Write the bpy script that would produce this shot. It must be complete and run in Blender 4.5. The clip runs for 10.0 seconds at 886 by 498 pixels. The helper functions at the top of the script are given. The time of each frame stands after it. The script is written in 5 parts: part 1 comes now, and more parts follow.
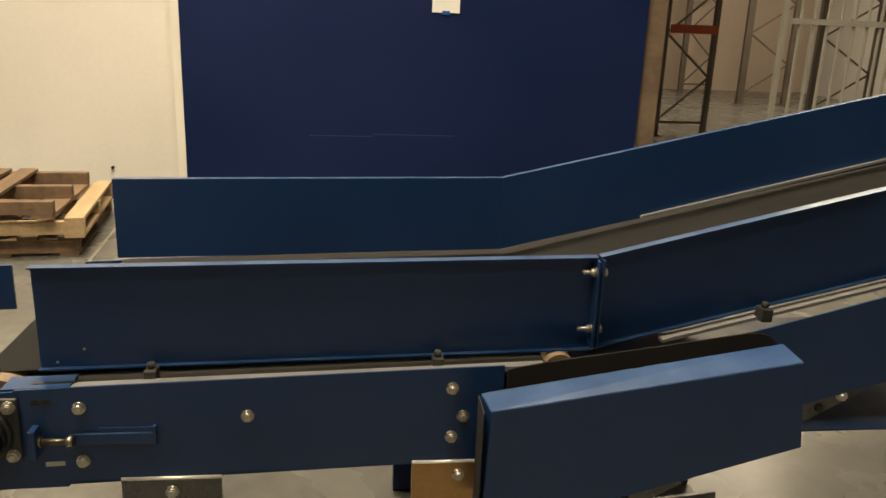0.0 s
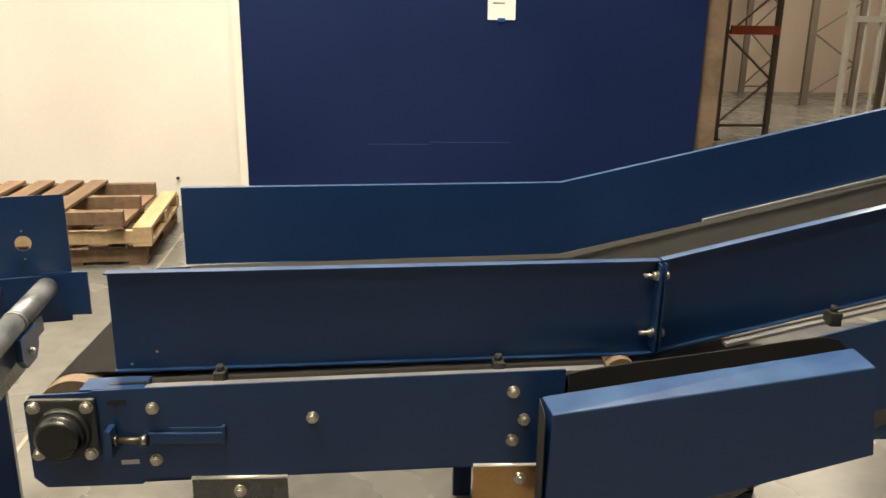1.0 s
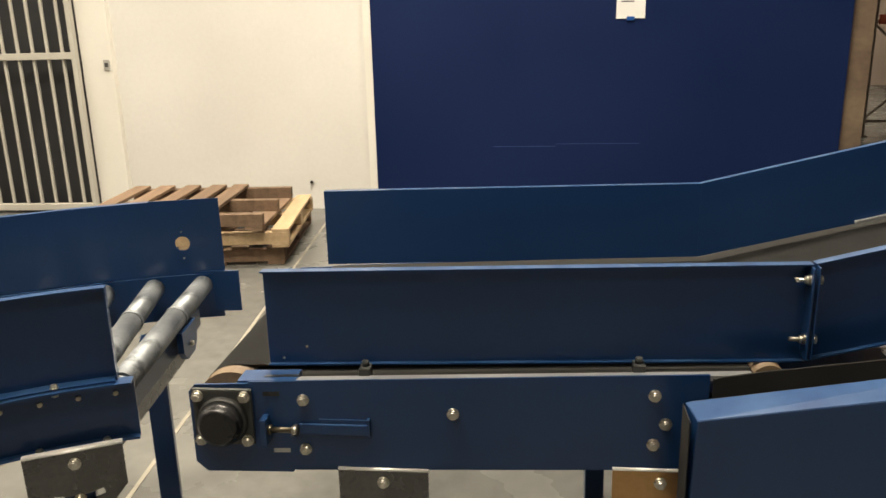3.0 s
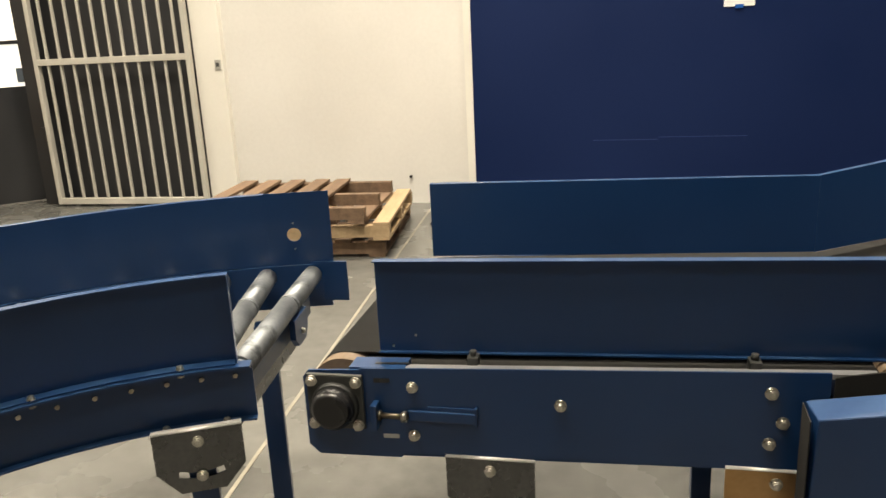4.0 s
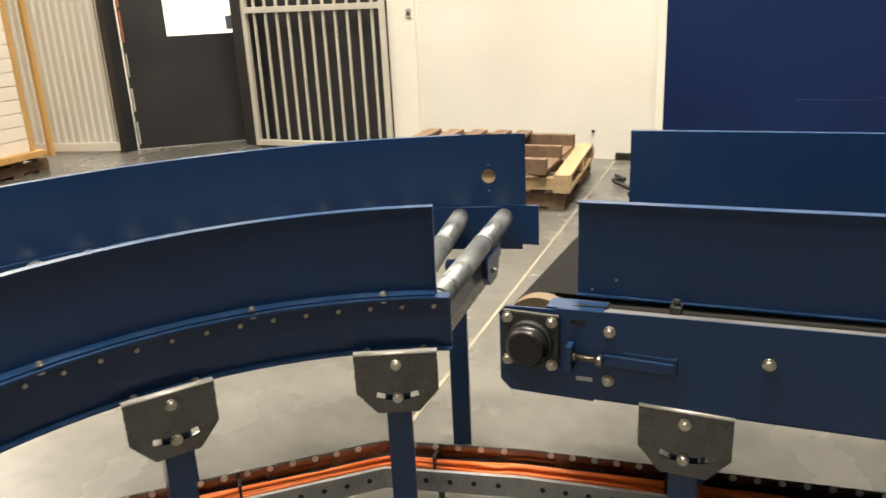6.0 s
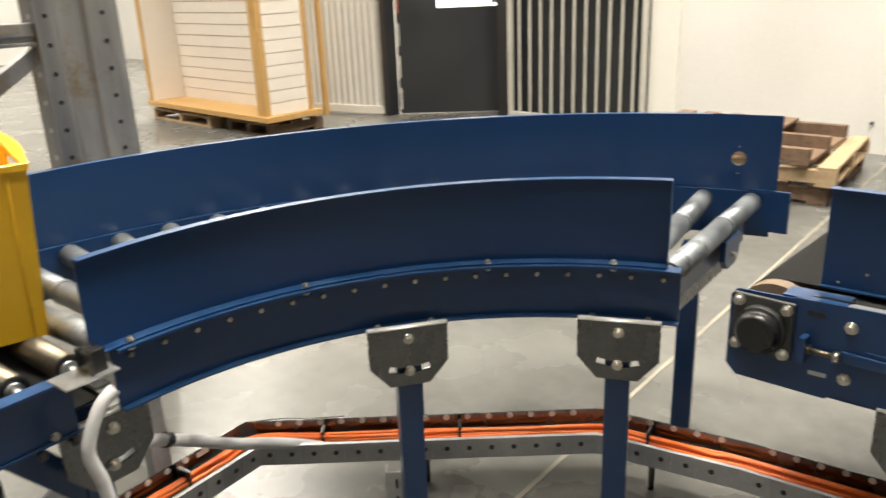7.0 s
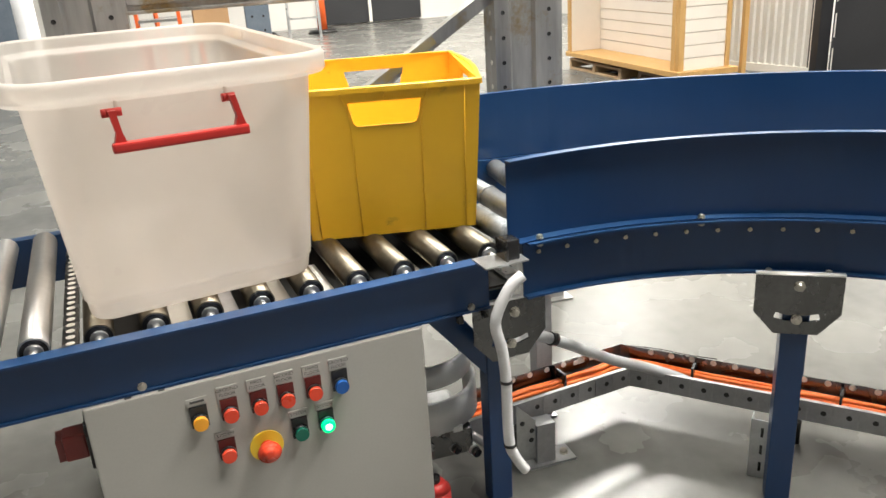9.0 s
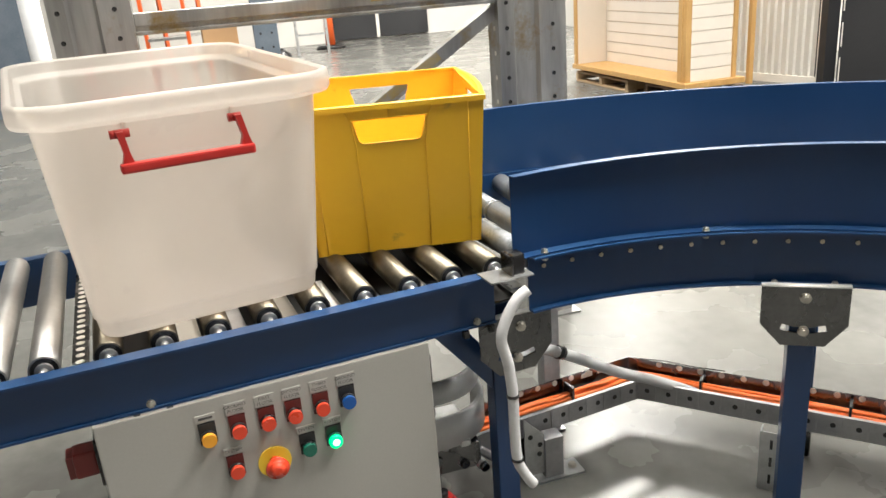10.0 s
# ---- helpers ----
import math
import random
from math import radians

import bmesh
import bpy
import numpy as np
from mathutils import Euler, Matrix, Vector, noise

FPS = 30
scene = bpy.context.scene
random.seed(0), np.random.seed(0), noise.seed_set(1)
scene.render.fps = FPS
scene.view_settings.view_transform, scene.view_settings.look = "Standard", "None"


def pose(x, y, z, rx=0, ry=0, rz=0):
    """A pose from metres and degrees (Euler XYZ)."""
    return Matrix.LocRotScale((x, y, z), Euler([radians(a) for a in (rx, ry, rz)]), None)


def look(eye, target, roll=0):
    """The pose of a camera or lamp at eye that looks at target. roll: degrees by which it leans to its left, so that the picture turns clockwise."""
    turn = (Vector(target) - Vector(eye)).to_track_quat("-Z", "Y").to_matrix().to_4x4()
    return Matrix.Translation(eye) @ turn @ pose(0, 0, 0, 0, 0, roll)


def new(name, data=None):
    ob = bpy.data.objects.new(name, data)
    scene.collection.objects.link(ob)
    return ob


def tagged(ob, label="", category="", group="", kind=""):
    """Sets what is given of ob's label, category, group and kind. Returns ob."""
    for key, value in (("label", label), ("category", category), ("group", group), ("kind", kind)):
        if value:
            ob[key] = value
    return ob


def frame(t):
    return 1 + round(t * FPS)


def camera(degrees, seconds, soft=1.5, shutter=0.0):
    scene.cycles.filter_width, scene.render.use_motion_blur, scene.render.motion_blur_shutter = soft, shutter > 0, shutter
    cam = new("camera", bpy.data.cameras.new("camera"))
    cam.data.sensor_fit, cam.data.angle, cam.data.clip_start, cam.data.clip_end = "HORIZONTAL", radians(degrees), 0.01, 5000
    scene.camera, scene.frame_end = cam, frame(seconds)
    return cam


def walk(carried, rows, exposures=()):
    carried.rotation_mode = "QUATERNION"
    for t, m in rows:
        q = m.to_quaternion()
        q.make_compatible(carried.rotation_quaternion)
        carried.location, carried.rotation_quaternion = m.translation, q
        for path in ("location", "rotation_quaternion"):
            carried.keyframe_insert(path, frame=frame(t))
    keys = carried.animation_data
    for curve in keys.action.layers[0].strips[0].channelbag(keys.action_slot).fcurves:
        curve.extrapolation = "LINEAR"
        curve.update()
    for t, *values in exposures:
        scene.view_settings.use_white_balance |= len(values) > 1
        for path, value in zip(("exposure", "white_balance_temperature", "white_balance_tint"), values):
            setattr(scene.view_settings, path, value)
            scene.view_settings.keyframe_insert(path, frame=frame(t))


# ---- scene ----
cam = camera(58.5, 10.0, shutter=0.3)
PATH = [
    (0, (0.062, -1.203, 1.238), (0.306, 0.7, 0.672), 2.3),
    (0.5, (0.06, -1.209, 1.238), (0.23, 0.704, 0.68), 1.4),
    (1, (0.053, -1.216, 1.236), (0.157, 0.703, 0.685), 0.8),
    (1.5, (0.043, -1.222, 1.237), (0.062, 0.703, 0.694), 0.2),
    (2, (0.037, -1.227, 1.237), (-0.017, 0.696, 0.691), -0.2),
    (3.5, (0.008, -1.242, 1.24), (-0.301, 0.658, 0.698), -2.1),
    (4, (-0.004, -1.25, 1.236), (-0.437, 0.624, 0.689), -2.8),
    (4.5, (-0.013, -1.25, 1.233), (-0.508, 0.602, 0.66), -3.2),
    (5, (-0.033, -1.263, 1.231), (-0.643, 0.547, 0.64), -3.2),
    (6.5, (-0.075, -1.294, 1.197), (-1.092, 0.3, 0.546), -2.7),
    (7, (-0.027, -1.331, 1.197), (-1.331, 0.036, 0.541), -2.4),
    (7.5, (0.024, -1.36, 1.198), (-1.513, -0.262, 0.538), -1.7),
    (8, (0.051, -1.382, 1.195), (-1.641, -0.542, 0.537), -2.8),
    (8.5, (0.06, -1.41, 1.175), (-1.7, -0.751, 0.491), -3.2),
    (9, (0.067, -1.426, 1.165), (-1.722, -0.869, 0.466), -3.7),
    (9.5, (0.073, -1.421, 1.167), (-1.722, -0.877, 0.472), -4.4),
    (10, (0.077, -1.42, 1.172), (-1.73, -0.881, 0.505), -4.5),
]
walk(cam, [(t, look(eye, target, roll)) for t, eye, target, roll in PATH], [(0.0, -0.4, 7700, 10), (0.3, 0.1, 7600, 10), (1.0, 0.1, 6900, 10), (2.0, 0.0, 6600, 10), (3.5, -0.1, 6600, 10), (5.0, 0.0, 6600, 10), (6.5, 0.15, 6400, 10), (7.3, 0.22, 5950, 10), (8.0, 0.25, 6000, 10), (9.0, 0.44, 5750, 10), (10.0, 0.44, 5750, 10)])

# ---- world, lights ----
world = bpy.data.worlds.new("hall_world")
scene.world = world
world.use_nodes = True
world.node_tree.nodes["Background"].inputs[0].default_value = (0.8, 0.85, 1.0, 1)
world.node_tree.nodes["Background"].inputs[1].default_value = 0.05

CEIL = 6.2
# place and power of each lamp
LAMPS = [(-0.3, 2.2, 5.9, 340), (-3.4, 1.4, 5.9, 60), (-2.3, -1.0, 5.9, 62), (-0.6, -0.3, 5.9, 190), (-0.5, -3.1, 5.9, 36), (-7.5, -1.2, 5.9, 300), (-10.6, 4.9, 4.52, 120),
         (-8.4, 3.4, 5.9, 500), (-12.2, 0.6, 5.9, 240), (6.0, 9.5, 5.9, 300)]
for lx, ly, lz, watts in LAMPS:
    lamp = bpy.data.lights.new("high_bay_lamp", "AREA")
    lamp.shape, lamp.size, lamp.size_y = "RECTANGLE", 2.4, 0.5
    lamp.energy, lamp.color = watts, (1.0, 0.89, 0.72)
    lamp.spread = radians(150)
    new("high_bay_lamp", lamp).matrix_world = pose(lx, ly, lz - 0.02)


# ---- materials ----
def material(name, a, b=None, rough=0.5, metal=0.0, scale=6.0, fine=60.0, bump=0.0, spots=None, spot_at=0.62, spot_scale=9.0,
             stretch=(1, 1, 1), per_piece=0.0, rough_var=0.12, coat=0.0):
    m = bpy.data.materials.new(name)
    m.use_nodes = True
    nt = m.node_tree
    n, l = nt.nodes, nt.links
    bsdf = n["Principled BSDF"]
    bsdf.inputs["Metallic"].default_value = metal
    bsdf.inputs["Coat Weight"].default_value = coat
    bsdf.inputs["Coat Roughness"].default_value = 0.2
    co = n.new("ShaderNodeTexCoord")
    mp = n.new("ShaderNodeMapping")
    mp.inputs["Scale"].default_value = stretch
    l.new(co.outputs["Object"], mp.inputs["Vector"])
    big = n.new("ShaderNodeTexNoise")
    big.inputs["Scale"].default_value, big.inputs["Detail"].default_value = scale, 5
    l.new(mp.outputs[0], big.inputs["Vector"])
    small = n.new("ShaderNodeTexNoise")
    small.inputs["Scale"].default_value, small.inputs["Detail"].default_value = fine, 3
    l.new(mp.outputs[0], small.inputs["Vector"])
    add = n.new("ShaderNodeMath")
    add.operation = "MULTIPLY_ADD"
    add.inputs[1].default_value = 0.35
    l.new(small.outputs[0], add.inputs[0])
    l.new(big.outputs[0], add.inputs[2])
    ramp = n.new("ShaderNodeMapRange")
    ramp.inputs[1].default_value, ramp.inputs[2].default_value = 0.45, 0.9
    l.new(add.outputs[0], ramp.inputs[0])
    mix = n.new("ShaderNodeMix")
    mix.data_type = "RGBA"
    mix.inputs[6].default_value, mix.inputs[7].default_value = (*a, 1), (*(b or a), 1)
    l.new(ramp.outputs[0], mix.inputs[0])
    colour = mix.outputs[2]
    if spots:
        sp = n.new("ShaderNodeTexNoise")
        sp.inputs["Scale"].default_value, sp.inputs["Detail"].default_value = spot_scale, 8
        sp.inputs["Roughness"].default_value = 0.7
        l.new(co.outputs["Object"], sp.inputs["Vector"])
        sr = n.new("ShaderNodeMapRange")
        sr.inputs[1].default_value, sr.inputs[2].default_value = spot_at, spot_at + 0.12
        l.new(sp.outputs[0], sr.inputs[0])
        sm = n.new("ShaderNodeMix")
        sm.data_type = "RGBA"
        sm.inputs[7].default_value = (*spots, 1)
        l.new(sr.outputs[0], sm.inputs[0])
        l.new(colour, sm.inputs[6])
        colour = sm.outputs[2]
    if per_piece:
        info = n.new("ShaderNodeObjectInfo")
        pr = n.new("ShaderNodeMapRange")
        pr.inputs[3].default_value, pr.inputs[4].default_value = 1 - per_piece, 1 + per_piece
        l.new(info.outputs["Random"], pr.inputs[0])
        hs = n.new("ShaderNodeHueSaturation")
        l.new(pr.outputs[0], hs.inputs["Value"])
        l.new(colour, hs.inputs["Color"])
        colour = hs.outputs[0]
    l.new(colour, bsdf.inputs["Base Color"])
    rr = n.new("ShaderNodeMapRange")
    rr.inputs[1].default_value, rr.inputs[2].default_value = 0.3, 0.75
    rr.inputs[3].default_value, rr.inputs[4].default_value = max(0.02, rough - rough_var), min(1, rough + rough_var)
    l.new(big.outputs[0], rr.inputs[0])
    l.new(rr.outputs[0], bsdf.inputs["Roughness"])
    if bump:
        bp = n.new("ShaderNodeBump")
        bp.inputs["Strength"].default_value, bp.inputs["Distance"].default_value = bump, 0.002
        l.new(add.outputs[0], bp.inputs["Height"])
        l.new(bp.outputs[0], bsdf.inputs["Normal"])
    return m


def glow(name, colour, strength):
    m = material(name, colour)
    b = m.node_tree.nodes["Principled BSDF"]
    b.inputs["Emission Color"].default_value, b.inputs["Emission Strength"].default_value = (*colour, 1), strength
    return m


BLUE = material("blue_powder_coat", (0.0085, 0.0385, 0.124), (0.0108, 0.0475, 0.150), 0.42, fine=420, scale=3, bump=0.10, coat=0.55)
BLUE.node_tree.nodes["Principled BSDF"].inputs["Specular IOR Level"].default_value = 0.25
# cloudy dust and painted-in lamp sheen, pale blue on upward faces of the paint
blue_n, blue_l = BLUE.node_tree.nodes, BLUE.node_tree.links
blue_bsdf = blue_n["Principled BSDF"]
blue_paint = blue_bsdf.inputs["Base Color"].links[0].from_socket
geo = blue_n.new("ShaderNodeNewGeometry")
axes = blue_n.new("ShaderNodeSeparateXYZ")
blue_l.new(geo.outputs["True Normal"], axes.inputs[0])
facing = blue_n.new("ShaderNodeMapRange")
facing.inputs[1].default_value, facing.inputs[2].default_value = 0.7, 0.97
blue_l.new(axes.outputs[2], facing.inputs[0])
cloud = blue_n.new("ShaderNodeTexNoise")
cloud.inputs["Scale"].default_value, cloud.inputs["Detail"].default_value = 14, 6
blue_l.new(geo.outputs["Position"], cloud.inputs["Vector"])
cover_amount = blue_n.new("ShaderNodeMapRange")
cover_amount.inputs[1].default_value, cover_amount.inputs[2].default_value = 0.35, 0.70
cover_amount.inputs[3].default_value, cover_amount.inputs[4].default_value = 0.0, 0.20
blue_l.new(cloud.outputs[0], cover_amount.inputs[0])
dust_sheen = blue_n.new("ShaderNodeMath")
dust_sheen.operation = "MULTIPLY"
blue_l.new(facing.outputs[0], dust_sheen.inputs[0])
blue_l.new(cover_amount.outputs[0], dust_sheen.inputs[1])
sheen_mix = blue_n.new("ShaderNodeMix")
sheen_mix.data_type = "RGBA"
sheen_mix.inputs[7].default_value = (0.13, 0.25, 0.45, 1)
blue_l.new(dust_sheen.outputs[0], sheen_mix.inputs[0])
blue_l.new(blue_paint, sheen_mix.inputs[6])
blue_l.new(sheen_mix.outputs[2], blue_bsdf.inputs["Base Color"])
BLUE_WALL = material("blue_wall_paint", (0.0030, 0.0122, 0.061), (0.0038, 0.0148, 0.073), 0.62, scale=1.2, fine=90, bump=0.05)
WHITE_WALL = material("white_wall_paint", (0.67, 0.655, 0.62), (0.75, 0.735, 0.70), 0.55, scale=1.1, fine=40, bump=0.06)
BLUE_WALL.node_tree.nodes["Principled BSDF"].inputs["Specular IOR Level"].default_value = 0.2
TAN_WALL = material("tan_wall_paint", (0.50, 0.40, 0.33), (0.60, 0.49, 0.41), 0.6, scale=0.8, fine=20, stretch=(1, 1, 0.1))
TRIM = material("white_trim_paint", (0.74, 0.72, 0.66), (0.80, 0.78, 0.72), 0.45, scale=2, fine=80)
FLOOR = material("polished_concrete", (0.098, 0.098, 0.091), (0.172, 0.170, 0.157), 0.27, scale=2.2, fine=17, bump=0.012, rough_var=0.04)
FLOOR.node_tree.nodes["Principled BSDF"].inputs["Specular IOR Level"].default_value = 0.36
CEILING = material("ceiling_sheet", (0.55, 0.55, 0.53), (0.62, 0.62, 0.60), 0.7)
GALV = material("galvanised_steel", (0.42, 0.43, 0.44), (0.60, 0.61, 0.62), 0.36, 0.9, scale=22, fine=140, rough_var=0.10)
FOLD_HIGHLIGHT = material("fold_highlight_steel", (0.62, 0.61, 0.59), (0.74, 0.73, 0.71), 0.38, 0.45, scale=30, fine=160)
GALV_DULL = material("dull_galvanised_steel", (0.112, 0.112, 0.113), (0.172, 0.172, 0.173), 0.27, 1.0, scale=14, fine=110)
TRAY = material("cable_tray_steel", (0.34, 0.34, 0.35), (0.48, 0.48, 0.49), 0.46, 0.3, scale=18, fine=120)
GATE = material("off_white_gate_paint", (0.46, 0.44, 0.39), (0.54, 0.52, 0.46), 0.45, scale=3, fine=60)
RACK_STEEL = material("old_galvanised_steel", (0.27, 0.268, 0.262), (0.50, 0.50, 0.49), 0.40, 0.8, scale=9, fine=70, stretch=(1, 1, 0.12), spots=(0.30, 0.22, 0.10), spot_at=0.55, spot_scale=4.5)
GOLD = material("yellow_passivated_steel", (0.46, 0.27, 0.115), (0.58, 0.36, 0.17), 0.36, 0.9, scale=16, fine=120)
ROLLER_WORN = material("worn_steel_roller", (0.105, 0.092, 0.066), (0.21, 0.185, 0.14), 0.36, 0.9, scale=9, fine=80, spots=(0.12, 0.095, 0.05), spot_at=0.56, spot_scale=7, per_piece=0.15)
ROLLER = material("zinc_roller_tube", (0.165, 0.18, 0.195), (0.31, 0.33, 0.35), 0.52, 0.7, scale=16, fine=110, spots=(0.11, 0.12, 0.13), spot_at=0.54, spot_scale=18, bump=0.12)
ROLLER_SHINY = material("bright_zinc_roller_tube", (0.42, 0.42, 0.41), (0.56, 0.56, 0.55), 0.36, 0.7, scale=5, fine=60)
BOLT = material("zinc_bolt", (0.50, 0.475, 0.42), (0.64, 0.61, 0.55), 0.32, 0.95, scale=60, fine=200, per_piece=0.2)
BRASS = material("brass_axle_end", (0.44, 0.40, 0.33), (0.56, 0.52, 0.44), 0.30, 0.9, scale=60, fine=200, per_piece=0.25)
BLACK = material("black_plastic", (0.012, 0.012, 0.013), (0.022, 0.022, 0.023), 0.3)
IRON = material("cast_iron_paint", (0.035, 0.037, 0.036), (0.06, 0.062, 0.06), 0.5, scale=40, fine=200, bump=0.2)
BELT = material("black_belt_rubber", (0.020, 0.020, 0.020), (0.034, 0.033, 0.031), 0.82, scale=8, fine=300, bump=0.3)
BELT.node_tree.nodes["Principled BSDF"].inputs["Specular IOR Level"].default_value = 0.25
LAGGING = material("tan_pulley_lagging", (0.25, 0.175, 0.11), (0.34, 0.25, 0.165), 0.6, scale=30, fine=150, stretch=(1, 0.2, 1))
STEEL_EDGE = material("worn_bare_steel_edge", (0.34, 0.345, 0.355), (0.50, 0.505, 0.52), 0.42, 0.45, scale=16, fine=120, stretch=(0.3, 1, 1))
YELLOW = material("yellow_crate_plastic", (0.85, 0.485, 0.012), (0.89, 0.53, 0.015), 0.38, scale=5, fine=60, spots=(0.36, 0.19, 0.02), spot_at=0.645, spot_scale=10, rough_var=0.08)
TUB = material("milky_white_plastic", (0.71, 0.685, 0.635), (0.77, 0.745, 0.695), 0.36, scale=4, fine=50, spots=(0.58, 0.53, 0.48), spot_at=0.67, spot_scale=7)
# thin milky plastic lets part of the light through
tub_nodes, tub_links = TUB.node_tree.nodes, TUB.node_tree.links
tub_bsdf = tub_nodes["Principled BSDF"]
tub_thin = tub_nodes.new("ShaderNodeBsdfTranslucent")
tub_thin.inputs["Color"].default_value = (0.76, 0.725, 0.675, 1)
tub_mix = tub_nodes.new("ShaderNodeMixShader")
tub_mix.inputs[0].default_value = 0.52
tub_links.new(tub_bsdf.outputs[0], tub_mix.inputs[1])
tub_links.new(tub_thin.outputs[0], tub_mix.inputs[2])
tub_clear = tub_nodes.new("ShaderNodeBsdfTransparent")
tub_clear.inputs["Color"].default_value = (0.95, 0.92, 0.90, 1)
tub_through = tub_nodes.new("ShaderNodeMixShader")
tub_through.inputs[0].default_value = 0.48
tub_links.new(tub_mix.outputs[0], tub_through.inputs[1])
tub_links.new(tub_clear.outputs[0], tub_through.inputs[2])
tub_links.new(tub_through.outputs[0], tub_nodes["Material Output"].inputs["Surface"])
LEGEND = material("dark_red_legend_plate", (0.10, 0.012, 0.010), None, 0.4)
RED = material("red_plastic", (0.40, 0.020, 0.016), (0.48, 0.027, 0.020), 0.42)
RED_BTN = material("red_push_button", (0.66, 0.060, 0.022), None, 0.3)
AMBER = material("amber_push_button", (0.80, 0.36, 0.02), None, 0.3)
BLUE_BTN = material("blue_push_button", (0.012, 0.085, 0.34), None, 0.3)
GREEN_BTN = material("green_push_button", (0.01, 0.12, 0.08), None, 0.3)
GREEN_LIT = glow("lit_green_push_button", (0.03, 0.85, 0.24), 0.85)
GREEN_CORE = glow("lamp_in_green_button", (0.55, 1.0, 0.75), 2.2)
YELLOW_DISC = material("yellow_disc", (0.80, 0.58, 0.03), None, 0.45)
LABEL = material("label_card", (0.41, 0.40, 0.375), None, 0.5)
INK = material("ink", (0.07, 0.07, 0.07), None, 0.6)
CABINET = material("light_grey_enamel", (0.37, 0.362, 0.335), (0.41, 0.402, 0.374), 0.42, scale=3, fine=240, bump=0.08)
WOOD = material("weathered_pallet_wood", (0.115, 0.072, 0.045), (0.215, 0.14, 0.088), 0.8, scale=5, fine=40, stretch=(0.5, 5, 5), bump=0.5, per_piece=0.25)
WOOD_PALE = material("fresh_pallet_wood", (0.37, 0.26, 0.145), (0.48, 0.355, 0.215), 0.7, scale=5, fine=40, stretch=(1, 8, 8), bump=0.4, per_piece=0.18)
OAK = material("oak_trim", (0.46, 0.27, 0.085), (0.56, 0.35, 0.13), 0.5, scale=4, fine=40, stretch=(6, 6, 1))
SLAT = material("cream_slatwall", (0.76, 0.70, 0.62), (0.80, 0.74, 0.66), 0.5)
DARK = material("charcoal_door_paint", (0.020, 0.021, 0.024), (0.028, 0.029, 0.032), 0.5, scale=2, fine=80)
ISOLATOR_RED = material("dark_red_isolator_plastic", (0.13, 0.012, 0.011), (0.17, 0.016, 0.013), 0.35)
GLASS_LIT = glow("bright_window_pane", (1.0, 0.95, 0.84), 1.1)
ORANGE_CABLE = material("orange_cable", (0.75, 0.14, 0.015), (0.85, 0.20, 0.03), 0.4, scale=10)
CONDUIT = material("grey_conduit", (0.52, 0.53, 0.54), (0.60, 0.61, 0.62), 0.4, scale=20)
CONDUIT_WHITE = material("white_conduit", (0.62, 0.62, 0.63), (0.70, 0.70, 0.71), 0.35, scale=20)
ORANGE = material("orange_paint", (0.80, 0.12, 0.02), (0.86, 0.17, 0.03), 0.5)
ORANGE_DULL = material("faded_orange_paint", (0.42, 0.07, 0.03), (0.48, 0.10, 0.04), 0.5)
RACK_BROWN = material("dull_brown_rack_steel", (0.11, 0.088, 0.07), (0.17, 0.14, 0.115), 0.55, scale=3, fine=40)
RACK_BLUE = material("grey_blue_rack_paint", (0.10, 0.13, 0.17), (0.15, 0.18, 0.22), 0.5)
CARD = material("brown_cardboard", (0.42, 0.26, 0.13), (0.48, 0.31, 0.16), 0.75)
WRAP = material("grey_brown_wrapping", (0.125, 0.088, 0.066), (0.23, 0.17, 0.115), 0.5, scale=4, fine=30, stretch=(1, 1, 1.3))
PAPER = material("white_paper", (0.80, 0.80, 0.78), None, 0.6)
SCRATCH = material("scuffed_blue_paint", (0.020, 0.040, 0.130), (0.03, 0.055, 0.16), 0.5, scale=30)
LINE = material("floor_line_paint", (0.36, 0.33, 0.26), (0.24, 0.225, 0.19), 0.5, scale=7, fine=40)
TAPE = material("worn_tape", (0.70, 0.16, 0.06), (0.75, 0.22, 0.08), 0.5)
# patchy yellow that paints the crate's reflection onto rack steel
YELLOW_GLINT = material("yellow_glint_steel", (0.40, 0.29, 0.07), (0.34, 0.30, 0.20), 0.4, 0.6, scale=9, spots=(0.30, 0.295, 0.285), spot_at=0.47, spot_scale=14)


# ---- mesh helpers ----
def box(bm, x0, x1, y0, y1, z0, z1, m=None, bev=0.0):
    vs = [bm.verts.new((x, y, z)) for x in (x0, x1) for y in (y0, y1) for z in (z0, z1)]
    if m:
        for v in vs:
            v.co = m @ v.co
    fs = [bm.faces.new([vs[i] for i in f]) for f in ((0, 1, 3, 2), (4, 6, 7, 5), (0, 4, 5, 1), (2, 3, 7, 6), (0, 2, 6, 4), (1, 5, 7, 3))]
    if bev:
        es = list({e for f in fs for e in f.edges})
        bmesh.ops.bevel(bm, geom=es, offset=bev, segments=2, affect="EDGES", profile=0.6)
    return bm


def cyl(bm, p0, p1, r, n=16, r1=None):
    p0, p1 = Vector(p0), Vector(p1)
    d = p1 - p0
    q = d.to_track_quat("Z", "Y").to_matrix()
    r1 = r if r1 is None else r1
    rings = []
    for p, rad in ((p0, r), (p1, r1)):
        rings.append([bm.verts.new(p + q @ Vector((rad * math.cos(2 * math.pi * i / n), rad * math.sin(2 * math.pi * i / n), 0))) for i in range(n)])
    for i in range(n):
        f = bm.faces.new((rings[0][i], rings[0][(i + 1) % n], rings[1][(i + 1) % n], rings[1][i]))
        f.smooth = True
    bm.faces.new(rings[0][::-1])
    bm.faces.new(rings[1])
    return bm


